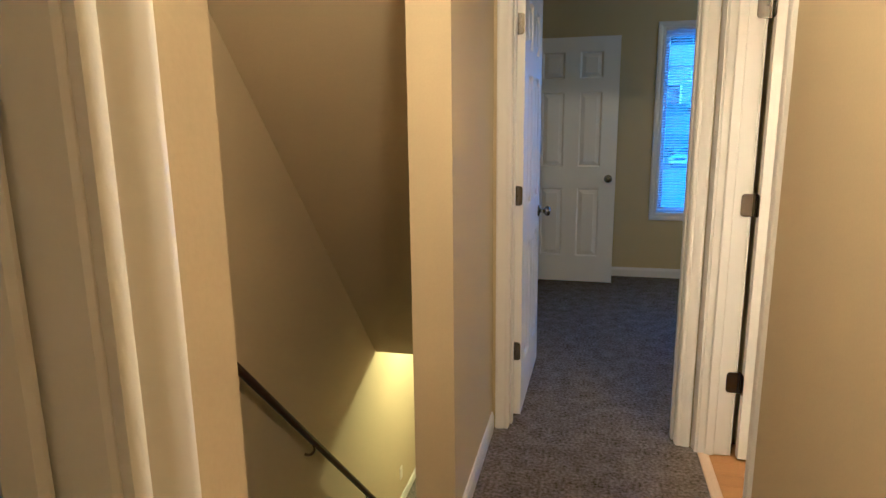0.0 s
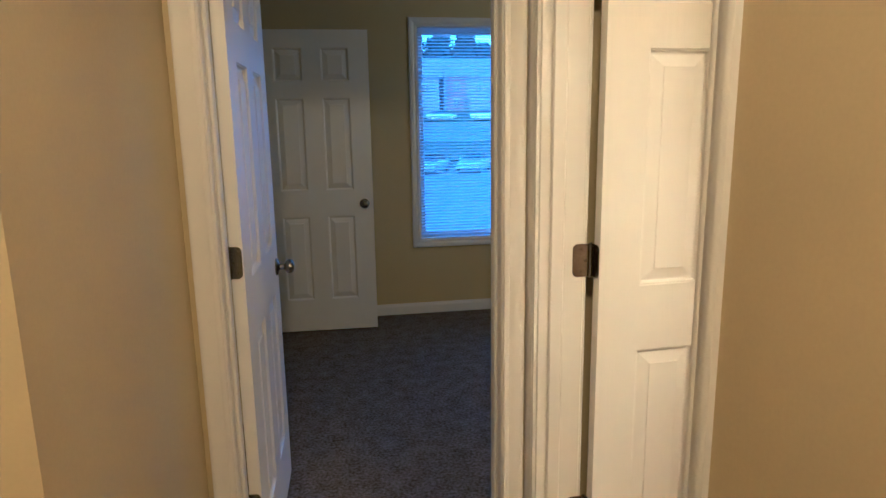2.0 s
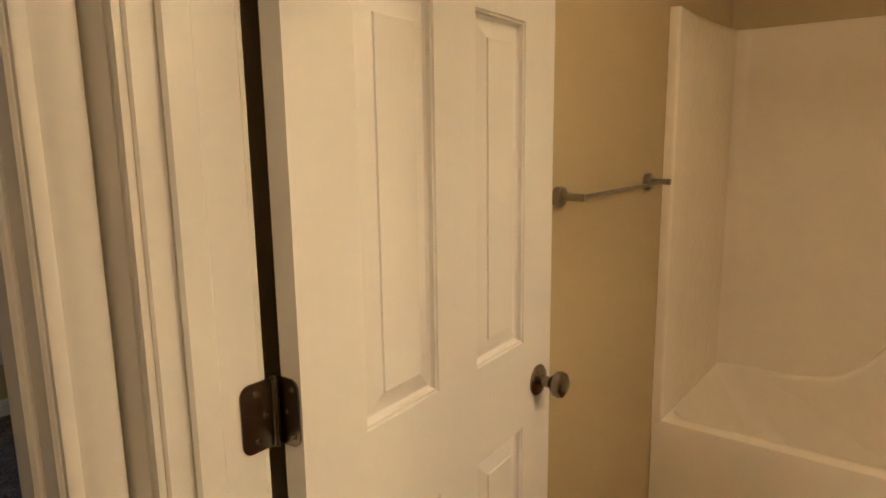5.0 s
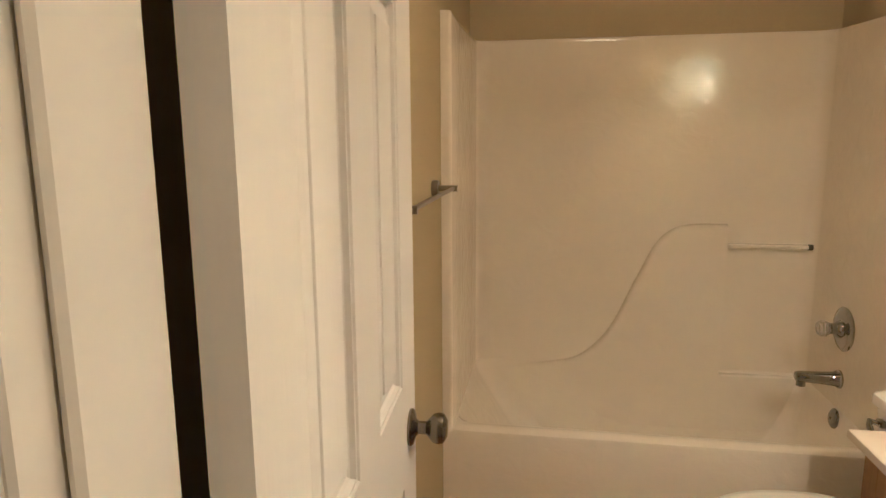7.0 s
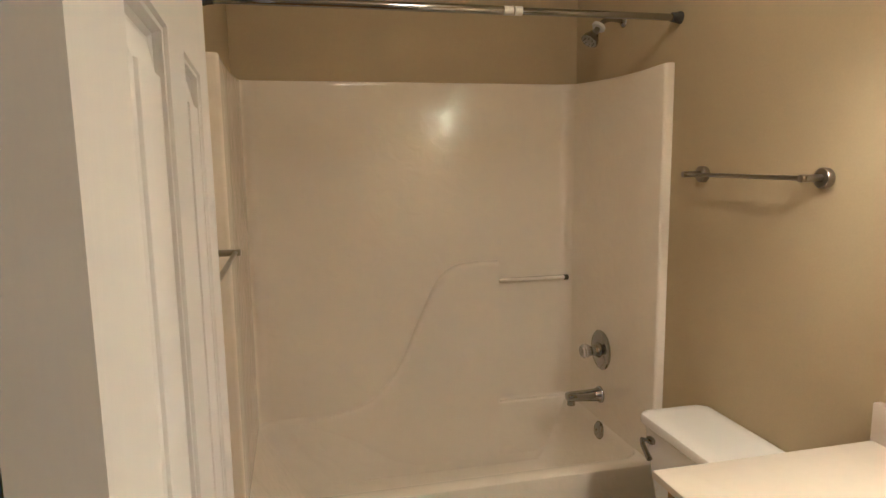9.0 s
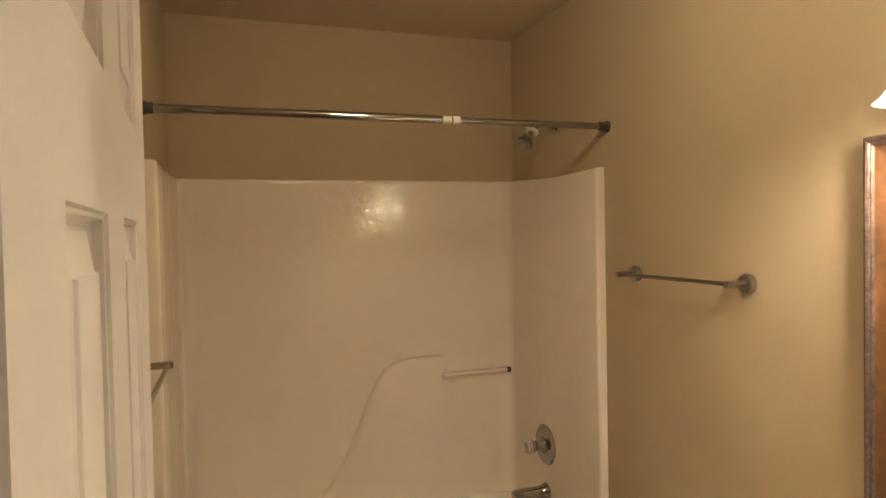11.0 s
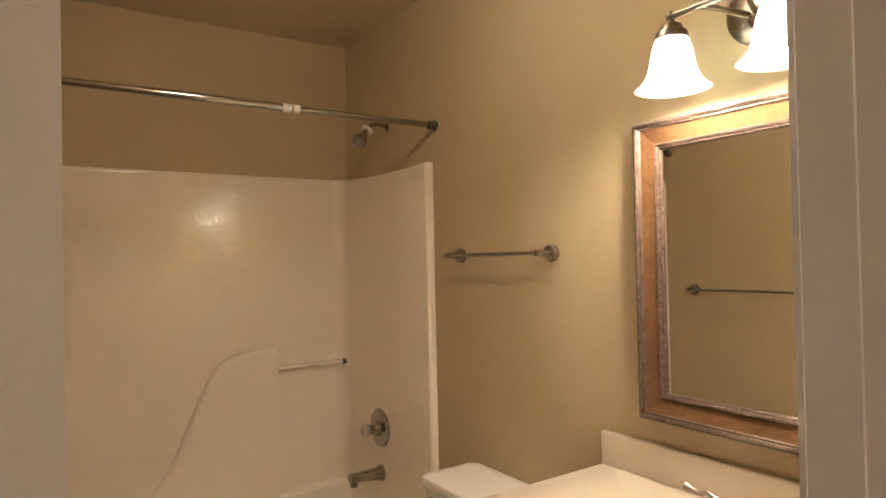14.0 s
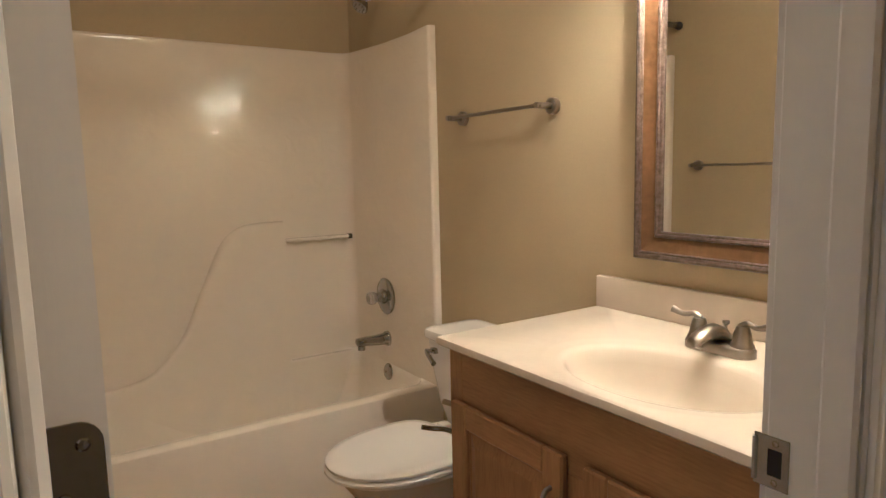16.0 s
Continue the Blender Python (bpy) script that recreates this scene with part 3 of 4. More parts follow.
def surround_path(d=0.0):
    r = 0.055
    p = [(FX, 3.124)] + arc(FX + 0.012, LY + 0.012, 0.012, 180, 270, 5)
    p += [(3.20, LY), (3.40, LY), (3.60, LY)] + arc(BX - r, LY - r, r, 90, 0)
    p += arc(BX - r, RY + r, r, 0, -90) + [(3.60, RY), (3.40, RY), (3.20, RY)]
    p += arc(FX + 0.012, RY - 0.012, 0.012, 90, 180, 5) + [(FX, 1.616)]
    return p


def top_height(x):
    s = min(1, max(0, (x - FX) / (BX - FX)))
    return 1.818 + 0.012 * s - 0.012 * math.sin(math.pi * s ** 0.8)


bm = bmesh.new()
path = surround_path()
rows = []
for k in (0, 0.2, 0.4, 0.6, 0.8, 0.992, 1):
    row = []
    for x, y in path:
        zt = top_height(x) - 0.008
        row.append(bm.verts.new((x, y, 0.36 + (zt - 0.36) * k)))
    rows.append(row)
cy = 2.37
for d, up in ((0.003, 0.006), (0.010, 0.008)):
    row = []
    for x, y in path:
        ox = d if x > BX - 0.056 else (d if x <= FX + 0.013 else 0)
        oy = (d if y > cy else -d) if x < BX - 0.03 else 0
        row.append(bm.verts.new((x + ox, min(3.1245, max(1.6155, y + oy)), top_height(x) - 0.008 + up)))
    rows.append(row)
last = []
for x, y in path:
    last.append(bm.verts.new((3.8095 if x > BX - 0.03 else min(3.8095, x + 0.012), 3.1245 if y > LY - 0.05 else (1.6155 if y < RY + 0.05 else y), top_height(x))))
rows.append(last)
join(bm, rows, False)
part("surround_panel", bm, ACRYLIC, tub, "glossy almond acrylic surround wall", True)

# raised lower panel with its flowing edge
curve = bend([(3.035, 0.352), (2.88, 0.362), (2.72, 0.385), (2.60, 0.425), (2.48, 0.556), (2.385, 0.76), (2.297, 0.945), (2.22, 1.017), (2.13, 1.036), (2.003, 1.038)], 6)
bm = bmesh.new()
cols = []
n = len(curve)
for i, p in enumerate(curve):
    d = (curve[min(i + 1, n - 1)] - curve[max(i - 1, 0)]).normalized()
    nrm = Vector((-d.y, d.x))
    if nrm.y > 0:
        nrm = -nrm
    fade = 0.2 + 0.8 * min(1, i / (n * 0.5)) ** 1.3
    row = []
    for inn, out in ((0.0, 0.0), (0.002, 0.014), (0.006, 0.027), (0.012, 0.033), (0.024, 0.035)):
        q = p + nrm * inn
        row.append(bm.verts.new((BX - out * fade + 0.0005, max(q[0], 2.003), max(q[1], 0.345))))
    row.append(bm.verts.new((BX - 0.035 * fade, max((p + nrm * 0.02)[0], 2.003), 0.06)))
    cols.append(row)
join(bm, cols, False)
bm.faces.new([*cols[-1], bm.verts.new((BX + 0.001, 2.003, 0.06))])
part("raised_panel", bm, ACRYLIC, tub, smooth=True)
part("soap_ledge", box(3.762, 1.658, 0.936, 3.796, 2.000, 0.954, 0.008, 3), ACRYLIC, tub, smooth=True)
part("soap_shelf", box(3.7605, 1.640, 0.04, 3.805, 2.03, 0.366, 0.008, 4), ACRYLIC, tub, smooth=True)
part("ledge_plug", rod((3.771, 1.662, 0.945), (3.771, 1.680, 0.945), 0.0125, seg=14), RUBBER, tub, "dark rubber rod plug")


def rounded_ring(bm, x0, y0, x1, y1, r, z, n=8):
    pts = arc(x1 - r, y1 - r, r, 0, 90, n) + arc(x0 + r, y1 - r, r, 90, 180, n) + arc(x0 + r, y0 + r, r, 180, 270, n) + arc(x1 - r, y0 + r, r, 270, 360, n)
    return [bm.verts.new((x, y, z)) for x, y in pts]


bm = bmesh.new()
rings = [rounded_ring(bm, FX, RY - 0.0345, BX + 0.01, LY + 0.0365, 0.004, 0.0),
         rounded_ring(bm, FX, RY - 0.0345, BX + 0.01, LY + 0.0365, 0.004, 0.362),
         rounded_ring(bm, FX + 0.003, RY - 0.0345, BX + 0.01, LY + 0.0365, 0.006, 0.3715),
         rounded_ring(bm, FX + 0.011, RY - 0.0345, BX + 0.01, LY + 0.0365, 0.01, 0.376),
         rounded_ring(bm, FX + 0.062, RY - 0.002, BX - 0.001, LY + 0.002, 0.07, 0.376),
         rounded_ring(bm, FX + 0.072, RY + 0.001, BX - 0.003, LY - 0.004, 0.075, 0.370),
         rounded_ring(bm, FX + 0.080, RY + 0.010, BX - 0.010, LY - 0.020, 0.08, 0.335),
         rounded_ring(bm, FX + 0.110, RY + 0.050, BX - 0.028, LY - 0.16, 0.10, 0.13),
         rounded_ring(bm, FX + 0.125, RY + 0.095, BX - 0.045, LY - 0.22, 0.10, 0.065),
         rounded_ring(bm, FX + 0.170, RY + 0.140, BX - 0.080, LY - 0.27, 0.10, 0.045)]
join(bm, rings)
bm.faces.new(rings[-1])
part("tub_shell", bm, ACRYLIC, tub, "almond tub with plain apron and rounded rim", True)

# fittings of the tub, on the plumbing wall
VX, VZ = 3.443, 0.688
valve = thing("shower_valve", "chrome shower valve with clear faceted knob", "valve", at=(VX, RY, VZ))
part("escutcheon", turned([(0.0, 0.0), (0.083, 0.0), (0.085, 0.004), (0.080, 0.009), (0.060, 0.013), (0.034, 0.016), (0.030, 0.030), (0.022, 0.036), (0.021, 0.050), (0.0, 0.050)], (VX, RY, VZ), (0, 1, 0), 40), CHROME, valve, smooth=True)
part("stem", rod((VX, RY + 0.05, VZ), (VX, RY + 0.066, VZ), 0.015, seg=16), DARKNICKEL, valve)
part("knob", turned([(0.012, 0.052), (0.024, 0.056), (0.030, 0.064), (0.031, 0.082), (0.024, 0.094), (0.010, 0.097), (0.0, 0.097)], (VX, RY, VZ), (0, 1, 0), 10), CLEAR, valve, "clear acrylic knob")
spout = thing("tub_spout", "chrome tub spout on the plumbing wall", "spout", at=(VX, RY, 0.485))
bm = bmesh.new()
rows = []
for y, z, rx, rz in ((0.001, 0.489, 0.031, 0.032), (0.012, 0.489, 0.030, 0.030), (0.020, 0.489, 0.026, 0.026), (0.06, 0.490, 0.0245, 0.023), (0.11, 0.492, 0.024, 0.021), (0.145, 0.493, 0.023, 0.019), (0.156, 0.493, 0.020, 0.016), (0.159, 0.493, 0.014, 0.011)):
    ring = []
    for k in range(24):
        c, s = math.cos(2 * math.pi * k / 24), math.sin(2 * math.pi * k / 24)
        ring.append(bm.verts.new((VX + rx * math.copysign(abs(c) ** 0.7, c), RY + y, z + rz * math.copysign(abs(s) ** 0.7, s))))
    rows.append(ring)
join(bm, rows)
bm.faces.new(rows[-1])
part("spout_body", bm, CHROME, spout, smooth=True)
part("outlet_mouth", rod((VX, RY + 0.136, 0.478), (VX, RY + 0.136, 0.456), 0.017, seg=18), CHROME, spout)
part("wall_ring", turned([(0.036, 0.0), (0.036, 0.006), (0.030, 0.010)], (VX, RY, 0.489), (0, 1, 0), 24), CHROME, spout, smooth=True)
over = thing("overflow_plate", "round chrome tub overflow plate", "overflow plate", at=(3.425, RY + 0.05, 0.330))
part("cover", turned([(0.0, 0.014), (0.012, 0.014), (0.030, 0.010), (0.038, 0.004), (0.039, 0.0)], (3.425, RY + 0.012, 0.336), (0, 1, 0.12), 28), CHROME, over, smooth=True)
part("screw", turned([(0.0, 0.016), (0.005, 0.0155), (0.006, 0.012)], (3.425, RY + 0.012, 0.336), (0, 1, 0.12), 12), DARKNICKEL, over)
head = thing("shower_fixture", "chrome shower head on a bent wall arm", "shower head", at=(3.385, 1.615, 2.02))
part("wall_flange", turned([(0.024, 0.0), (0.023, 0.004), (0.012, 0.012)], (3.388, 1.615, 2.022), (0, 1, 0), 20), CHROME, head, smooth=True)
part("arm", tube(bend([(3.388, 1.616, 2.022), (3.388, 1.665, 2.028), (3.390, 1.70, 2.020), (3.393, 1.722, 1.998)], 5), 0.009), CHROME, head, smooth=True)
hd = Vector((-0.14, 0.60, -0.79)).normalized()
hp = Vector((3.393, 1.716, 2.003))
part("swivel_nut", turned([(0.0, 0.0), (0.026, 0.0), (0.027, 0.006), (0.024, 0.011), (0.012, 0.013), (0.0, 0.013)], hp, hd, 24), PLASTIC, head, "ivory plastic washer collar", True)
part("head_body", turned([(0.011, 0.010), (0.012, 0.028), (0.018, 0.036), (0.026, 0.052), (0.0335, 0.066), (0.0345, 0.078), (0.030, 0.081), (0.0, 0.081)], hp, hd, 30), CHROME, head, smooth=True)
q = hd.to_track_quat("Z", "Y").to_matrix()
for k in range(8):
    a = k * math.pi / 4
    part("nozzle", turned([(0.0035, 0.0), (0.003, 0.003), (0.0, 0.003)], hp + q @ Vector((0.021 * math.cos(a), 0.021 * math.sin(a), 0.081)), hd, 8), RUBBER, head)
rod_th = thing("shower_rod", "chrome tension shower curtain rod with rubber end caps", "curtain rod", at=(3.005, 2.37, 1.955))
part("thin_tube", rod((3.007, 1.63, 1.957), (3.007, 2.22, 1.957), 0.0115), CHROME, rod_th, smooth=True)
part("thick_tube", rod((3.007, 2.19, 1.957), (3.007, 3.11, 1.957), 0.0135), CHROME, rod_th, smooth=True)
part("paper_label", rod((3.007, 2.175, 1.957), (3.007, 2.235, 1.957), 0.0142), PLASTIC, rod_th, "small white paper label")
part("label_bars", rod((3.007, 2.200, 1.957), (3.007, 2.204, 1.957), 0.01435), DARKNICKEL, rod_th, "dark printed bar")
for y, s in ((1.6155, 1), (3.1245, -1)):
    part("end_cap", turned([(0.0, 0.0), (0.020, 0.0), (0.020, 0.006), (0.016, 0.020), (0.0155, 0.034), (0.0, 0.034)], (3.007, y, 1.957), (0, s, 0), 22), RUBBER, rod_th, "grey rubber end cap", True)


def towel_bar(x0, x1, y, z, s, label, mat=NICKEL):
    tb = thing("towel_bar", label, "towel bar", "towel bars", at=((x0 + x1) / 2, y, z))
    for x in (x0, x1):
        part("flange", turned([(0.0, 0.0), (0.0245, 0.0), (0.0255, 0.002), (0.0255, 0.018), (0.024, 0.020), (0.0, 0.020)], (x, y, z), (0, s, 0), 30), mat, tb, smooth=True)
        part("post", rod((x, y + s * 0.019, z), (x, y + s * 0.080, z), 0.0095, seg=18), mat, tb, smooth=True)
    part("bar", rod((x0 - 0.013, y + s * 0.066, z), (x1 + 0.013, y + s * 0.066, z), 0.0062, seg=16), mat, tb, smooth=True)


towel_bar(2.362, 2.842, 1.615, 1.444, 1, "brushed nickel towel bar above the toilet")
towel_bar(2.258, 2.872, 3.125, 1.254, -1, "brushed nickel towel bar on the wall behind the door")

# ---- toilet
TX = 2.545
toilet = thing("toilet", "white porcelain toilet with closed lid", "toilet", at=(TX, 1.9, 0))


def oval(bm, cx, cy, rx, ry_front, ry_back, z, n=36):
    out = []
    for k in range(n):
        a = 2 * math.pi * k / n
        c, s = math.cos(a), math.sin(a)
        e = 0.92 if s > 0 else 0.62
        out.append(bm.verts.new((cx + rx * math.copysign(abs(c) ** e, c), cy + (ry_front if s > 0 else ry_back) * math.copysign(abs(s) ** e, s), z)))
    return out


bm = bmesh.new()
rows = []
for z, sx, sy, yb in ((0.345, 0.150, 0.080, 1.645), (0.36, 0.165, 0.086, 1.645), (0.45, 0.192, 0.099, 1.638), (0.56, 0.215, 0.107, 1.632), (0.668, 0.230, 0.113, 1.628), (0.672, 0.228, 0.111, 1.63)):
    rows.append(rounded_ring(bm, TX - sx, yb, TX + sx, yb + 2 * sy, 0.035, z, 6))
join(bm, rows)
bm.faces.new(rows[0])
bm.faces.new(rows[-1])
part("tank", bm, PORCELAIN, toilet, smooth=True)
bm = bmesh.new()
rows = [rounded_ring(bm, TX - 0.238 + d, 1.622 + d, TX + 0.238 - d, 1.866 - d, 0.035, z, 6) for d, z in ((0.004, 0.672), (0, 0.676), (0, 0.694), (0.004, 0.702), (0.016, 0.7065), (0.05, 0.7085))]
join(bm, rows)
bm.faces.new(rows[-1])
bm.faces.new(rows[0])
part("tank_lid", bm, PORCELAIN, toilet, smooth=True)
bm = bmesh.new()
rows = [oval(bm, TX, 2.02, rx, rf, rb, z) for z, rx, rf, rb in ((0.0, 0.105, 0.13, 0.25), (0.02, 0.108, 0.132, 0.26), (0.10, 0.098, 0.12, 0.25), (0.20, 0.115, 0.16, 0.26), (0.28, 0.150, 0.225, 0.28), (0.35, 0.176, 0.275, 0.29), (0.362, 0.184, 0.290, 0.30), (0.371, 0.182, 0.288, 0.30))]
join(bm, rows)
bm.faces.new(rows[-1])
bm.faces.new(rows[0])
part("bowl", bm, PORCELAIN, toilet, smooth=True)
part("tank_shelf", box(TX - 0.13, 1.66, 0.30, TX + 0.13, 1.90, 0.358, 0.02, 3), PORCELAIN, toilet, smooth=True)
for nm, z, k in (("seat", 0.372, 1.0), ("lid", 0.391, 0.985)):
    bm = bmesh.new()
    rows = [oval(bm, TX, 2.05, 0.187 * k - d, 0.285 * k - d, 0.145 - d, z + h) for d, h in ((0.006, 0), (0, 0.004), (0, 0.012), (0.006, 0.018), (0.03, 0.0205), (0.10, 0.023))]
    join(bm, rows)
    bm.faces.new(rows[-1])
    bm.faces.new(rows[0])
    part(nm, bm, PORCELAIN, toilet, smooth=True)
for dx in (-0.075, 0.075):
    part("seat_hinge", box(TX + dx - 0.02, 1.862, 0.370, TX + dx + 0.02, 1.90, 0.410, 0.008, 2), PORCELAIN, toilet, smooth=True)
lever = part("flush_lever", box(TX + 0.150, 1.846, 0.625, TX + 0.178, 1.868, 0.645, 0.004, 2), CHROME, toilet, "chrome flush lever", True)
part("lever_arm", tube([(TX + 0.166, 1.866, 0.634), (TX + 0.172, 1.884, 0.638), (TX + 0.150, 1.895, 0.634), (TX + 0.098, 1.902, 0.612)], 0.007, 12, radii=[0.007, 0.0075, 0.0075, 0.0095]), CHROME, lever, smooth=True)

# ---- vanity
VX0, VX1, VY, VT = 1.292, 2.15, 2.163, 0.832
van = thing("vanity_cabinet", "honey oak vanity cabinet with raised panel doors", "cabinet", at=(1.72, 1.9, 0))
for b in ((VX0, 1.617, 0.0, VX0 + 0.016, VY - 0.02, VT), (VX1 - 0.016, 1.617, 0.0, VX1, VY - 0.02, VT)):
    part("side_panel", box(*b), OAK, van)
part("bottom_panel", box(VX0 + 0.016, 1.617, 0.09, VX1 - 0.016, VY - 0.02, 0.105), OAKFLAT, van)
part("toe_kick", box(VX0 + 0.016, VY - 0.09, 0.0, VX1 - 0.016, VY - 0.075, 0.09), OAKFLAT, van)
part("face_rail", box(VX0 + 0.045, VY - 0.02, 0.665, VX1 - 0.05, VY - 0.0003, VT, 0.001), OAKFLAT, van)
part("face_rail", box(VX0 + 0.03, VY - 0.02, 0.10, VX1 - 0.03, VY, 0.135, 0.002), OAKFLAT, van)
for x0, x1, zt in ((VX0, VX0 + 0.045, VT), (1.675, 1.757, 0.665), (VX1 - 0.05, VX1, VT)):
    part("face_stile", box(x0, VY - 0.02, 0.10, x1, VY, zt, 0.001), OAK, van)


def cabinet_door(x0, x1, z0, z1, pull_x):
    y0, y1, st = VY + 0.001, VY + 0.019, 0.058
    d = part("cabinet_door", box(x0, y0, z0, x0 + st, y1, z1, 0.004), OAK, van, "raised panel oak door")
    part("stile", box(x1 - st, y0, z0, x1, y1, z1, 0.004), OAK, d)
    part("rail", box(x0 + st, y0, z1 - st, x1 - st, y1, z1, 0.004), OAKFLAT, d)
    part("rail", box(x0 + st, y0, z0, x1 - st, y1, z0 + st, 0.004), OAKFLAT, d)
    bm = bmesh.new()
    sheet(bm, [(x0 + st + e, z0 + st + e, x1 - st - e, z1 - st - e, y0 + v) for e, v in ((-0.003, 0.006), (0.004, 0.007), (0.008, 0.006), (0.032, 0.014), (0.034, 0.0145))])
    part("panel", bm, OAK, d)
    part("handle", tube(bend([(pull_x, y1, z1 - 0.075), (pull_x, y1 + 0.018, z1 - 0.083), (pull_x, y1 + 0.028, z1 - 0.125), (pull_x, y1 + 0.018, z1 - 0.165), (pull_x, y1, z1 - 0.173)], 5), 0.005, 12), NICKEL, d, "arched nickel pull", True)


cabinet_door(1.742, 2.122, 0.125, 0.706, 1.772)
cabinet_door(1.318, 1.688, 0.125, 0.706, 1.658)

# countertop with its moulded oval basin and backsplash
top = thing("bathroom_sink", "cream cultured marble sink top with moulded oval basin", "sink", at=(1.73, 1.9, 0.85))
CT, BXC, BYC = 0.855, 1.672, 1.985
bm = bmesh.new()
N = 64
inner = []
for rx, ry, z in ((0.272, 0.196, CT), (0.262, 0.187, CT - 0.0008), (0.250, 0.176, CT - 0.0028), (0.238, 0.166, CT - 0.0036), (0.226, 0.155, CT - 0.0055), (0.215, 0.145, CT - 0.014), (0.203, 0.134, CT - 0.038), (0.180, 0.116, CT - 0.078), (0.140, 0.088, CT - 0.112), (0.080, 0.054, CT - 0.129), (0.022, 0.022, CT - 0.134)):
    inner.append([bm.verts.new((BXC + rx * math.cos(2 * math.pi * k / N), BYC + ry * math.sin(2 * math.pi * k / N), z)) for k in range(N)])
join(bm, inner)
bm.faces.new(inner[-1])
x0, x1, y0, y1 = 1.292, 2.168, 1.6155, 2.190
edge, side, under = [], [], []
for k in range(N):
    a = 2 * math.pi * k / N
    dx, dy = math.cos(a), math.sin(a)
    s = min(((x1 if dx > 0 else x0) - BXC) / dx if abs(dx) > 1e-6 else 9, ((y1 if dy > 0 else y0) - BYC) / dy if abs(dy) > 1e-6 else 9)
    edge.append([BXC + dx * s, BYC + dy * s])
for c in ((x0, y0), (x1, y0), (x0, y1), (x1, y1)):
    j = min(range(N), key=lambda i: (edge[i][0] - c[0]) ** 2 + (edge[i][1] - c[1]) ** 2)
    edge[j] = list(c)
rings = [inner[0]]
for d, z in ((0.006, CT), (0.001, CT - 0.003), (0.0, CT - 0.008), (0.0, CT - 0.018), (0.005, CT - 0.0225)):
    rings.append([bm.verts.new((min(x1 - d, max(x0, x)), min(y1 - d, max(y0, y)), z)) for x, y in edge])
join(bm, rings)
part("basin_top", bm, MARBLE, top, smooth=True)
part("backsplash", box(1.292, 1.6155, CT - 0.004, 2.168, 1.638, 0.945, 0.004, 2), MARBLE, top, smooth=True)
part("drain", turned([(0.0, 0.004), (0.016, 0.004), (0.021, 0.001), (0.022, 0.0)], (BXC, BYC, CT - 0.134), (0, 0, 1), 20), CHROME, top, "chrome drain", True)

# faucet
FXC, FYC = 1.682, 1.776
fau = thing("faucet", "brushed nickel centreset faucet with two lever handles", "faucet", at=(FXC, FYC, CT))
bm = bmesh.new()
rows = []
for d, z in ((0.0, 0.0), (0.0, 0.016), (0.003, 0.021), (0.010, 0.024)):
    rows.append(rounded_ring(bm, FXC - 0.079 + d, FYC - 0.028 + d, FXC + 0.079 - d, FYC + 0.028 - d, 0.027 - d * 0.5, CT + z, 8))
join(bm, rows)
bm.faces.new(rows[-1])
part("base", bm, NICKEL, fau, smooth=True)
bm = bmesh.new()
rows = []
for y, z, rx, rz in ((FYC - 0.024, CT + 0.028, 0.016, 0.008), (FYC - 0.004, CT + 0.038, 0.021, 0.018), (FYC + 0.022, CT + 0.048, 0.021, 0.017), (FYC + 0.050, CT + 0.048, 0.020, 0.014), (FYC + 0.076, CT + 0.042, 0.019, 0.012), (FYC + 0.092, CT + 0.035, 0.017, 0.010), (FYC + 0.098, CT + 0.031, 0.012, 0.006)):
    rows.append([bm.verts.new((FXC + rx * math.cos(2 * math.pi * k / 20), y, z + rz * math.sin(2 * math.pi * k / 20))) for k in range(20)])
join(bm, rows)
bm.faces.new(rows[0])
bm.faces.new(rows[-1])
part("spout", bm, NICKEL, fau, smooth=True)
part("aerator", rod((FXC, FYC + 0.078, CT + 0.036), (FXC, FYC + 0.079, CT + 0.024), 0.010, seg=16), NICKEL, fau)
for s in (-1, 1):
    hx = FXC + s * 0.051
    h = part("handle", turned([(0.024, 0.020), (0.0245, 0.024), (0.021, 0.030), (0.017, 0.052), (0.013, 0.064), (0.0, 0.068)], (hx, FYC, CT), (0, 0, 1), 26), NICKEL, fau, smooth=True)
    part("lever", tube(bend([(hx - s * 0.004, FYC, CT + 0.062), (hx + s * 0.012, FYC + 0.002, CT + 0.072), (hx + s * 0.035, FYC + 0.006, CT + 0.068), (hx + s * 0.062, FYC + 0.010, CT + 0.076)], 5), 0.006, 12, radii=[0.009 - 0.003 * min(1, k / 6) + 0.002 * max(0, (k - 11) / 4) for k in range(16)]), NICKEL, h, smooth=True)
part("popup_rod", turned([(0.003, 0.0), (0.003, 0.034), (0.0075, 0.038), (0.008, 0.044), (0.0, 0.045)], (FXC, FYC - 0.020, CT + 0.02), (0, 0, 1), 14), NICKEL, fau, smooth=True)

# toilet paper holder on the cabinet side
tp = thing("toilet_paper_holder", "dark nickel toilet paper holder on the vanity side", "paper holder", at=(2.152, 2.12, 0.62))
part("wall_plate", box(2.1505, 2.105, 0.578, 2.172, 2.150, 0.645, 0.004), DARKNICKEL, tp)
part("arm", tube(bend([(2.170, 2.135, 0.592), (2.215, 2.140, 0.588), (2.240, 2.158, 0.586), (2.252, 2.188, 0.594)], 5), 0.0065, 12), DARKNICKEL, tp, smooth=True)
part("stub", rod((2.152, 2.135, 0.668), (2.205, 2.147, 0.668), 0.0075, seg=14), NICKEL, tp, smooth=True)

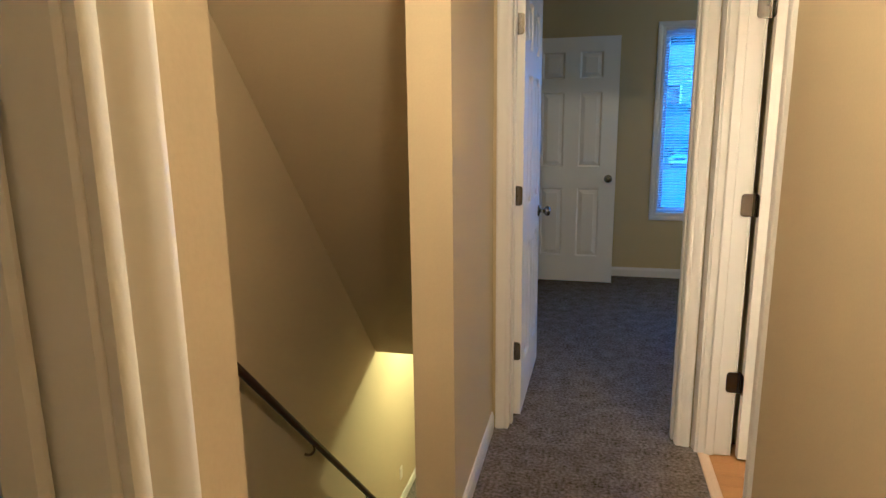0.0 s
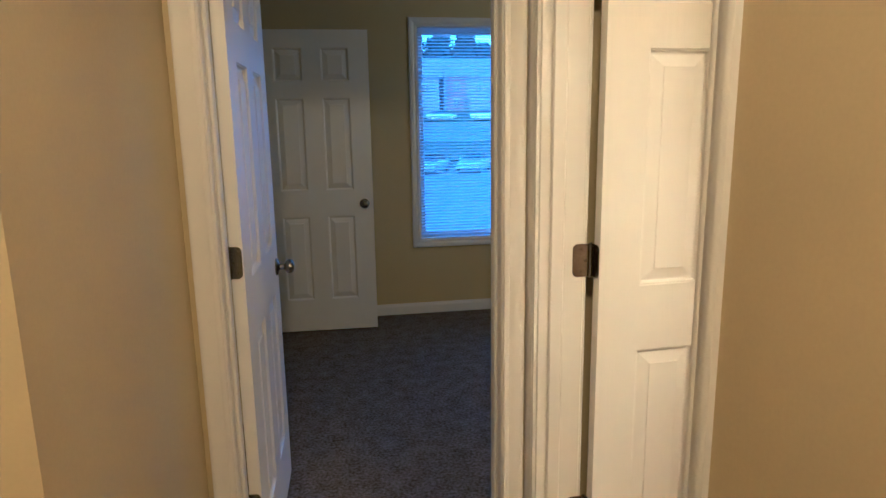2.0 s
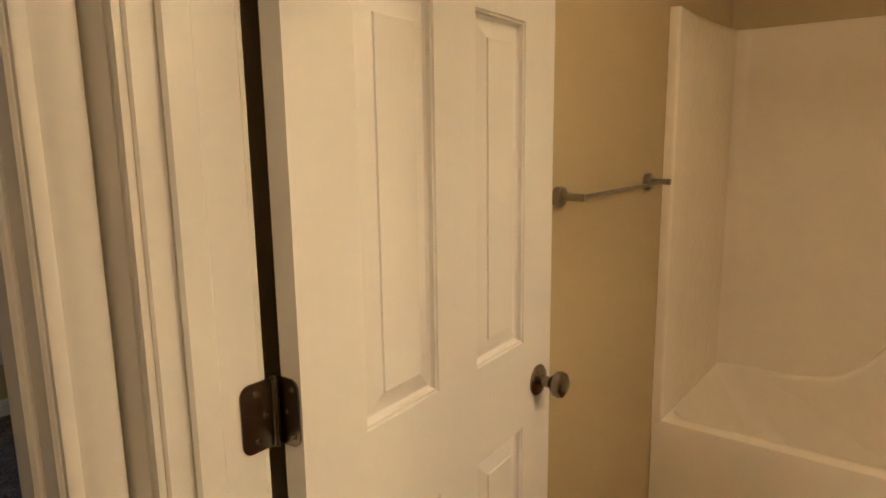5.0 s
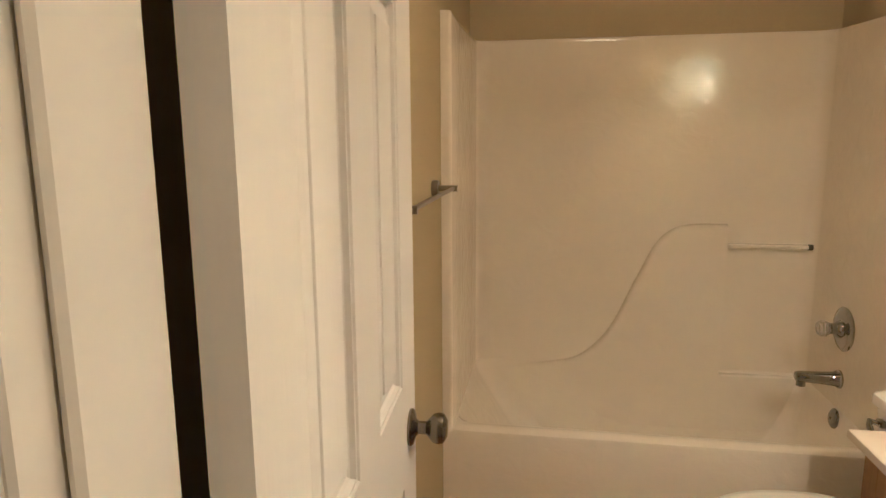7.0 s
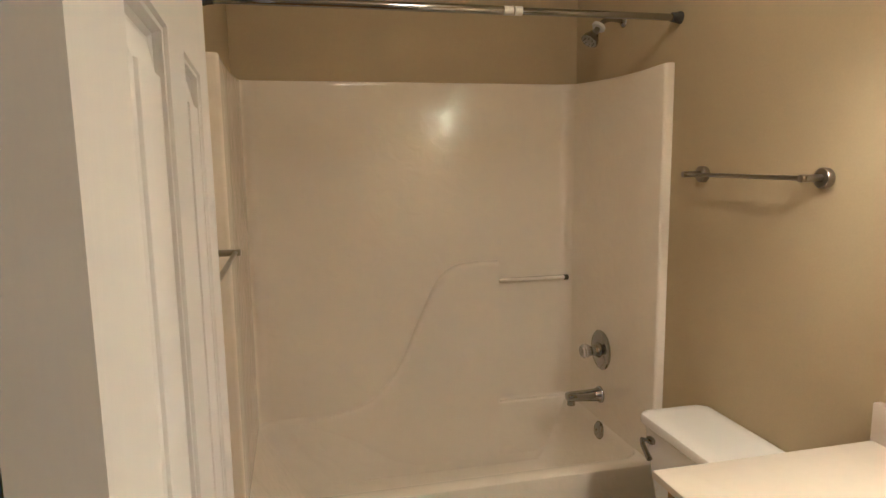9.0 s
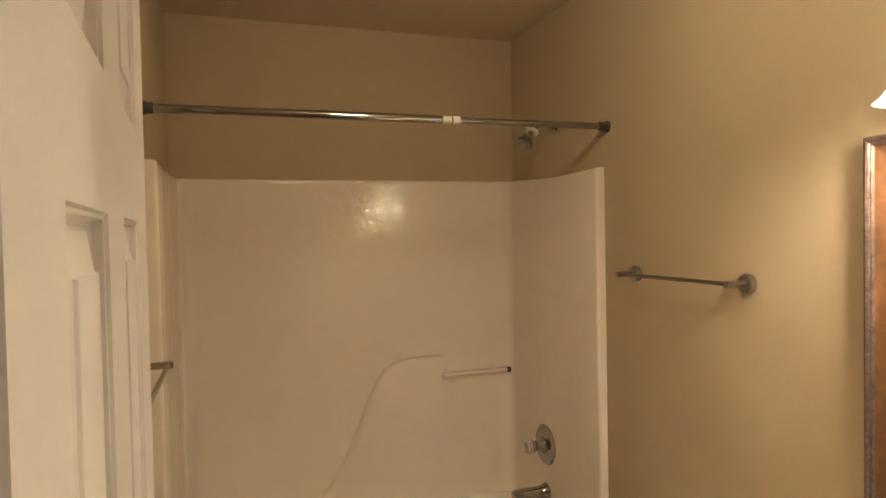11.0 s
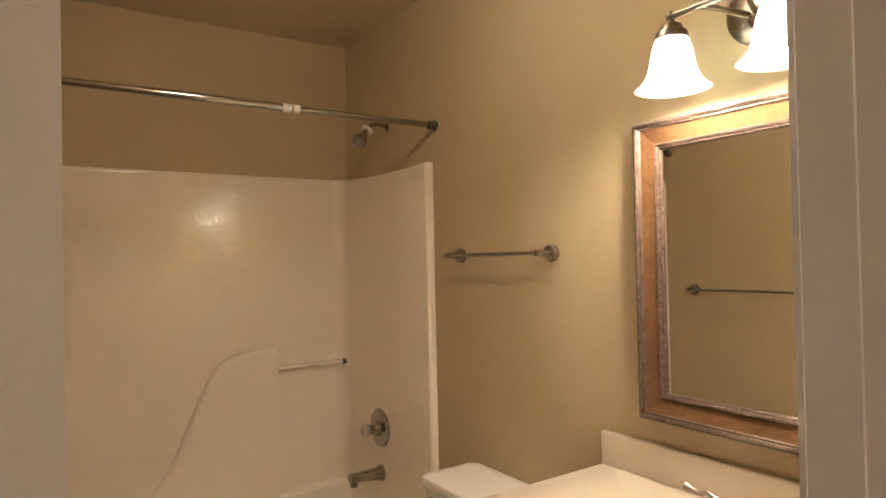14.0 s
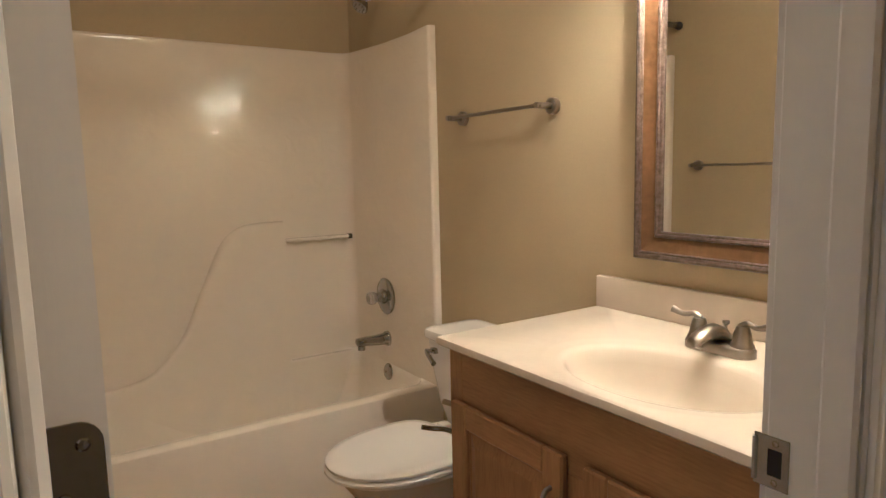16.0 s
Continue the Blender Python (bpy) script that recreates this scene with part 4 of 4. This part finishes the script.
# ---- mirror
mir = thing("wall_mirror", "rectangular mirror in antiqued brown wood frame with pewter beading", "mirror", at=(1.69, 1.64, 1.39))
MA, MB, MZ0, MZ1 = 1.378, 1.941, 1.087, 1.696
at = on_wall("y", 1.617, 1)
part("mirror_glass", box(MA - 0.012, 1.632, MZ0 - 0.012, MB + 0.012, 1.640, MZ1 + 0.012), MIRROR, mir, "silvered mirror glass")
part("inner_bead", trim_loop(at, MA, MB, MZ0, MZ1, [(0, 0.022), (0, 0.028), (0.003, 0.031), (0.006, 0.031), (0.008, 0.034), (0.012, 0.036), (0.015, 0.034), (0.016, 0.030), (0.016, 0.022)], True), PEWTER, mir, "dark pewter bead")
part("wood_frame", trim_loop(at, MA - 0.016, MB + 0.016, MZ0 - 0.016, MZ1 + 0.016, [(0, 0.0), (0, 0.031), (0.012, 0.0335), (0.030, 0.038), (0.036, 0.040), (0.036, 0.0)], True), MIRWOOD, mir, "antiqued honey brown wood frame")
part("outer_bead", trim_loop(at, MA - 0.052, MB + 0.052, MZ0 - 0.052, MZ1 + 0.052, [(0, 0), (0, 0.041), (0.003, 0.045), (0.006, 0.044), (0.008, 0.047), (0.013, 0.050), (0.018, 0.048), (0.021, 0.042), (0.022, 0.034), (0.022, 0.0)], True), PEWTER, mir, "dark pewter bead")

# ---- vanity lamp
LX, LY2, LZ = 1.686, 1.615, 1.962
vl = thing("vanity_light", "two-light brushed nickel vanity lamp with frosted bell shades", "wall lamp", at=(LX, LY2, LZ))
part("backplate", turned([(0.0, 0.024), (0.014, 0.024), (0.052, 0.019), (0.060, 0.014), (0.068, 0.011), (0.072, 0.007), (0.073, 0.0)], (LX + 0.012, LY2, LZ + 0.006), (0, 1, 0), 40), NICKEL, vl, smooth=True)
for s in (-1, 1):
    part("support_arm", tube(bend([(LX, LY2 + 0.018, LZ - 0.012), (LX + s * 0.018, LY2 + 0.075, LZ - 0.010), (LX + s * 0.034, LY2 + 0.115, LZ - 0.004), (LX + s * 0.052, LY2 + 0.150, LZ + 0.000)], 5), 0.0065, 12), NICKEL, vl, smooth=True)
part("cone", turned([(0.028, 0.018), (0.016, 0.034), (0.012, 0.046), (0.0, 0.048)], (LX, LY2, LZ - 0.012), (0, 1, 0), 24), NICKEL, vl, smooth=True)
part("crossbar", rod((LX - 0.121, LY2 + 0.160, LZ), (LX + 0.121, LY2 + 0.160, LZ), 0.0075, seg=16), NICKEL, vl, smooth=True)
part("sleeve", rod((LX - 0.02, LY2 + 0.160, LZ), (LX + 0.02, LY2 + 0.160, LZ), 0.009, seg=16), NICKEL, vl, smooth=True)
for s in (-1, 1):
    x, y = LX + s * 0.121, LY2 + 0.160
    part("ball_end", turned([(0.0, -0.0115), (0.006, -0.010), (0.0105, -0.005), (0.0118, 0.0), (0.0105, 0.005), (0.006, 0.010), (0.0, 0.0115)], (x, y, LZ), (0, 0, 1), 18), NICKEL, vl, smooth=True)
    part("socket_cap", turned([(0.006, -0.008), (0.010, -0.016), (0.022, -0.021), (0.025, -0.028), (0.026, -0.033), (0.034, -0.037), (0.0365, -0.046), (0.0365, -0.053)], (x, y, LZ), (0, 0, 1), 30), NICKEL, vl, smooth=True)
    out = [(0.034, -0.050), (0.039, -0.062), (0.0445, -0.080), (0.0475, -0.100), (0.052, -0.122), (0.060, -0.140), (0.072, -0.155), (0.082, -0.163)]
    part("shade", turned(out + [(r - 0.003, h + 0.0005) for r, h in out[::-1]], (x, y, LZ), (0, 0, 1), 44), FROSTED, vl, "frosted white bell glass shade", True)
    part("bulb", turned([(0.012, -0.052), (0.014, -0.085), (0.024, -0.106), (0.0295, -0.127), (0.027, -0.148), (0.015, -0.163), (0.0, -0.167)], (x, y, LZ), (0, 0, 1), 22), BULB, vl, "lit round bulb", True)

# ---- outside: a car park, lawns and a terrace of houses on rising ground


def rise(y):
    s = min(1, max(0, (y - 64) / 38))
    return -3.0 + 6.4 * s * s * (3 - 2 * s)


bm = bmesh.new()
ys = [6.3, 20, 40, 56, 62, 66, 70, 75, 80, 85, 90, 95, 100, 104, 120, 200, 600, 2500]
rows = [[bm.verts.new((x, y, rise(y))) for x in (-2500, -300, -60, 0, 60, 120, 300, 2500)] for y in ys]
join(bm, rows, False)
tagged(part("ground", bm, GRASS), "dusky green lawn rising away from the house", "ground", kind="structure")


def strip(name, x0, x1, y0, y1, mat, label, category):
    bm = bmesh.new()
    n = 14
    rows = [[bm.verts.new((x, y0 + (y1 - y0) * k / n, rise(y0 + (y1 - y0) * k / n) + 0.03)) for x in (x0, x1)] for k in range(n + 1)]
    join(bm, rows, False)
    return tagged(part(name, bm, mat), label, category, kind="structure")


strip("road", -120, 160, 8, 59.5, ASPHALT, "grey asphalt car park below the window", "road")
strip("road", -120, 160, 79, 88, ASPHALT, "grey asphalt road in front of the houses", "road")


def hedge(x0, x1, y, h):
    bm = bmesh.new()
    rnd = random.Random(int(y * 10 + x0))
    for k in range(int((x1 - x0) * 1.6)):
        p = Vector((rnd.uniform(x0, x1), y + rnd.uniform(-0.5, 0.5), rise(y) + rnd.uniform(0.1, h)))
        m = Matrix.Translation(p) @ Matrix.Diagonal((rnd.uniform(0.3, 0.8), rnd.uniform(0.3, 0.6), rnd.uniform(0.2, 0.45), 1))
        bmesh.ops.create_icosphere(bm, subdivisions=1, radius=1, matrix=m)
    for v in bm.verts:
        v.co += Vector((rnd.uniform(-.12, .12), rnd.uniform(-.12, .12), rnd.uniform(-.12, .12)))
    return tagged(part("hedge", bm, FOLIAGE), "low dark clipped hedge between lawn and road", "hedge", kind="stuff")


hedge(-20, 45, 69.0, 0.9)


def wheel(parent, x, y, z):
    t = part("wheel", turned([(0.20, -0.10), (0.31, -0.10), (0.33, -0.07), (0.33, 0.07), (0.31, 0.10), (0.20, 0.10)], (x, y, z), (1, 0, 0), 20), TYRE, parent, smooth=True)
    part("rim", turned([(0.0, 0.06), (0.10, 0.09), (0.20, 0.10), (0.205, 0.08), (0.205, -0.08), (0.20, -0.10), (0.0, -0.09)], (x, y, z), (1, 0, 0), 16), CARPAINT, t)


def car(label, paint, m):
    """A saloon, nose towards -y, wheels on z = 0."""
    c = tagged(new("car"), label, "car", "parked cars")
    body = [(-2.2, 0.35, 0.62, 0.72), (-2.15, 0.28, 0.72, 0.84), (-1.2, 0.22, 0.86, 0.90), (-0.75, 0.22, 0.92, 0.91), (0.0, 0.22, 0.94, 0.91), (1.2, 0.22, 0.97, 0.90), (1.9, 0.25, 0.98, 0.86), (2.2, 0.38, 0.82, 0.76)]
    bm = bmesh.new()
    rows = [[bm.verts.new(p) for p in ((-w * 0.93, y, lo), (-w, y, lo + 0.18), (-w, y, hi - 0.16), (-w * 0.88, y, hi), (w * 0.88, y, hi), (w, y, hi - 0.16), (w, y, lo + 0.18), (w * 0.93, y, lo))] for y, lo, hi, w in body]
    join(bm, rows)
    bm.faces.new(rows[0])
    bm.faces.new(rows[-1])
    part("body", bm, paint, c, smooth=True)
    cab = [(-0.85, 0.92, 0.78), (-0.15, 1.38, 0.62), (0.75, 1.42, 0.62), (1.65, 0.97, 0.76)]
    bm = bmesh.new()
    rows = [[bm.verts.new((-w, y, min(z, 0.93))), bm.verts.new((-w * 0.86, y, z)), bm.verts.new((w * 0.86, y, z)), bm.verts.new((w, y, min(z, 0.93)))] for y, z, w in cab]
    join(bm, rows, False)
    part("greenhouse", bm, CARGLASS, c, "dark glass windows", True)
    bm = bmesh.new()
    rows = [[bm.verts.new((-0.56, y, z)), bm.verts.new((0, y, z + 0.02)), bm.verts.new((0.56, y, z))] for y, z in ((-0.2, 1.385), (0.1, 1.42), (0.5, 1.435), (0.8, 1.415))]
    join(bm, rows, False)
    part("roof", bm, paint, c, smooth=True)
    for x in (-0.60, 0.60):
        part("headlight", box(x - 0.16, -2.22, 0.56, x + 0.16, -2.08, 0.70, 0.03), SLAT, c, "clear headlight")
    part("bumper", box(-0.74, -2.27, 0.30, 0.74, -2.1, 0.50, 0.06, 2), paint, c)
    part("grille", box(-0.38, -2.225, 0.56, 0.38, -2.16, 0.68, 0.01), CARGLASS, c, "dark grille")
    for x in (-0.80, 0.80):
        for y in (-1.38, 1.35):
            wheel(c, x, y, 0.33)
    for x in (-0.98, 0.98):
        part("door_mirror", box(x - 0.10, -0.72, 0.92, x + 0.10, -0.58, 1.05, 0.03), paint, c)
    c.matrix_world = m
    return c


def facade_window(parent, x, y, z, w=1.0, h=1.3):
    fr = part("window", box(x - w / 2, y - 0.06, z, x + w / 2, y + 0.02, z + h, 0.02), WHITE, parent)
    for dx in (-w / 4, w / 4):
        part("pane", box(x + dx - w / 4 + 0.06, y - 0.075, z + 0.08, x + dx + w / 4 - 0.06, y - 0.062, z + h - 0.08), CARGLASS, fr)


def terrace(x0, y, width, label, brick):
    base = rise(y) - 0.3
    h = thing("house", label, "house", "terraced houses", at=(x0 + width / 2, y, base))
    part("wall", box(x0, y, base - 2, x0 + width, y + 9, base + 5.6), SIDING, h)
    bm = bmesh.new()
    a = [bm.verts.new(p) for p in ((x0 - 0.4, y - 0.5, base + 5.45), (x0 + width + 0.4, y - 0.5, base + 5.45), (x0 + width + 0.4, y + 4.5, base + 8.6), (x0 - 0.4, y + 4.5, base + 8.6), (x0 - 0.4, y + 9.5, base + 5.45), (x0 + width + 0.4, y + 9.5, base + 5.45))]
    for f in ((0, 1, 2, 3), (3, 2, 5, 4), (0, 3, 4), (1, 5, 2), (0, 4, 5, 1)):
        bm.faces.new([a[i] for i in f])
    part("roof", bm, ROOF, h)
    part("gutter", box(x0 - 0.4, y - 0.58, base + 5.36, x0 + width + 0.4, y - 0.46, base + 5.5), SIDING, h)
    units = max(1, round(width / 7))
    for u in range(units):
        ux = x0 + width * (u + 0.5) / units
        if (u + brick) % 2 == 0:
            part("brick_front", box(ux - 3.0, y - 0.25, base - 2, ux - 0.1, y + 0.02, base + 5.4), BRICK, h, "red brick front")
            facade_window(h, ux - 1.6, y - 0.25, base + 3.2)
            facade_window(h, ux - 1.6, y - 0.25, base + 0.8)
        else:
            bm = bmesh.new()
            v = [bm.verts.new(p) for p in ((ux - 2.6, y - 2.2, base + 2.6), (ux + 0.6, y - 2.2, base + 2.6), (ux - 1.0, y - 2.2, base + 4.6), (ux - 2.6, y + 0.1, base + 2.6), (ux + 0.6, y + 0.1, base + 2.6), (ux - 1.0, y + 0.1, base + 4.6))]
            for f in ((0, 1, 2), (3, 5, 4), (0, 2, 5, 3), (1, 4, 5, 2), (0, 3, 4, 1)):
                bm.faces.new([v[i] for i in f])
            part("porch_gable", bm, SIDING, h)
            for px in (-2.4, 0.4):
                part("porch_post", box(ux + px - 0.12, y - 2.15, base - 1, ux + px + 0.12, y - 1.9, base + 2.62), WHITE, h)
            facade_window(h, ux - 1.6, y, base + 3.2)
        facade_window(h, ux + 1.9, y, base + 3.2)
        part("garage_door", box(ux + 0.7, y - 0.06, base - 1, ux + 3.1, y + 0.02, base + 2.2, 0.02), SIDING, h, "pale panelled garage door")
        part("front_door", box(ux - 0.45, y - 0.3, base - 1, ux + 0.45, y + 0.02, base + 2.1, 0.02), CARGLASS, h, "dark front door")
    return h


def conifer(x, y, h, seed):
    rnd = random.Random(seed)
    z0 = rise(y)
    t = thing("conifer", "tall dark conifer behind the houses", "tree", "trees behind the houses", at=(x, y, z0))
    part("trunk", rod((x, y, z0), (x, y, z0 + h * 0.95), 0.35, 0.05, 8), BARK, t)
    bm = bmesh.new()
    for k in range(520):
        s = rnd.random() ** 0.8
        z = z0 + h * (0.12 + 0.88 * s)
        r = (1 - s) ** 0.8 * h * 0.215 * rnd.uniform(0.1, 1.1) + 0.15
        a = rnd.uniform(0, 6.28)
        c = Vector((x + r * math.cos(a), y + r * math.sin(a), z - 0.12 * r))
        size = rnd.uniform(0.5, 1.15) * (0.5 + 0.7 * (1 - s))
        for j in range(5):
            o = Vector((rnd.gauss(0, 1), rnd.gauss(0, 1), rnd.gauss(0, 0.5))) * size * 0.5
            u = Vector((math.cos(a), math.sin(a), -0.45)) * size * rnd.uniform(0.7, 1.5)
            w = Vector((-math.sin(a), math.cos(a), rnd.uniform(-.3, .3))) * size * 0.45
            v = [bm.verts.new(c + o + q) for q in (-w, w, u * 1.0)]
            bm.faces.new(v)
    part("crown", bm, FOLIAGE, t, smooth=False)


car("silver saloon car parked at the edge of the car park", CARPAINT, Matrix.Translation((13.3, 60.0, rise(60) + 0.03)) @ Matrix.Rotation(radians(-28), 4, "Z") @ Matrix.Scale(1.2, 4))
car("pale grey saloon car parked beside the lawn", CARPAINT, Matrix.Translation((9.2, 59.6, rise(60) + 0.03)) @ Matrix.Rotation(radians(-28), 4, "Z") @ Matrix.Scale(1.2, 4))
car("white car parked in front of the houses", CARPALE, Matrix.Translation((21.4, 90.0, rise(90) + 0.02)) @ Matrix.Rotation(radians(82), 4, "Z"))
car("grey car parked on the drive by the houses", CARPAINT, Matrix.Translation((15.0, 90.3, rise(90) + 0.02)) @ Matrix.Rotation(radians(98), 4, "Z"))
terrace(17.2, 100, 28, "two-storey terraced house with brick and pale siding under a grey roof", 0)
terrace(46, 101, 28, "two-storey terraced house with pale siding and porch gables", 1)
terrace(-8, 97, 24, "pale two-storey house beyond the road", 1)
for i in range(112):
    conifer(-8 + i * 0.72 + random.uniform(-1.2, 1.2), 122 + random.uniform(-4, 8), random.uniform(11.0, 16.0), 40 + i)

# ---- bathroom floor planks
for r in range(17):
    off = (r * 0.43) % 0.9
    x = 1.20 - off
    while x < 3.03:
        a, b = max(1.20, x), min(3.03, x + 0.9)
        if b - a > 0.05:
            part("plank", box(a + 0.0008, 1.617 + r * 0.0886, -0.012, b - 0.0008, 1.617 + r * 0.0886 + 0.087, -0.002, 0.001), PLANK, bpy.data.objects["floor_bath"])
        x += 0.9
tagged(part("threshold", box(1.156, 2.302, -0.01, 1.20, 3.007, 0.005, 0.003), SILL), "pale wood threshold strip at the bathroom door", "threshold", kind="structure")
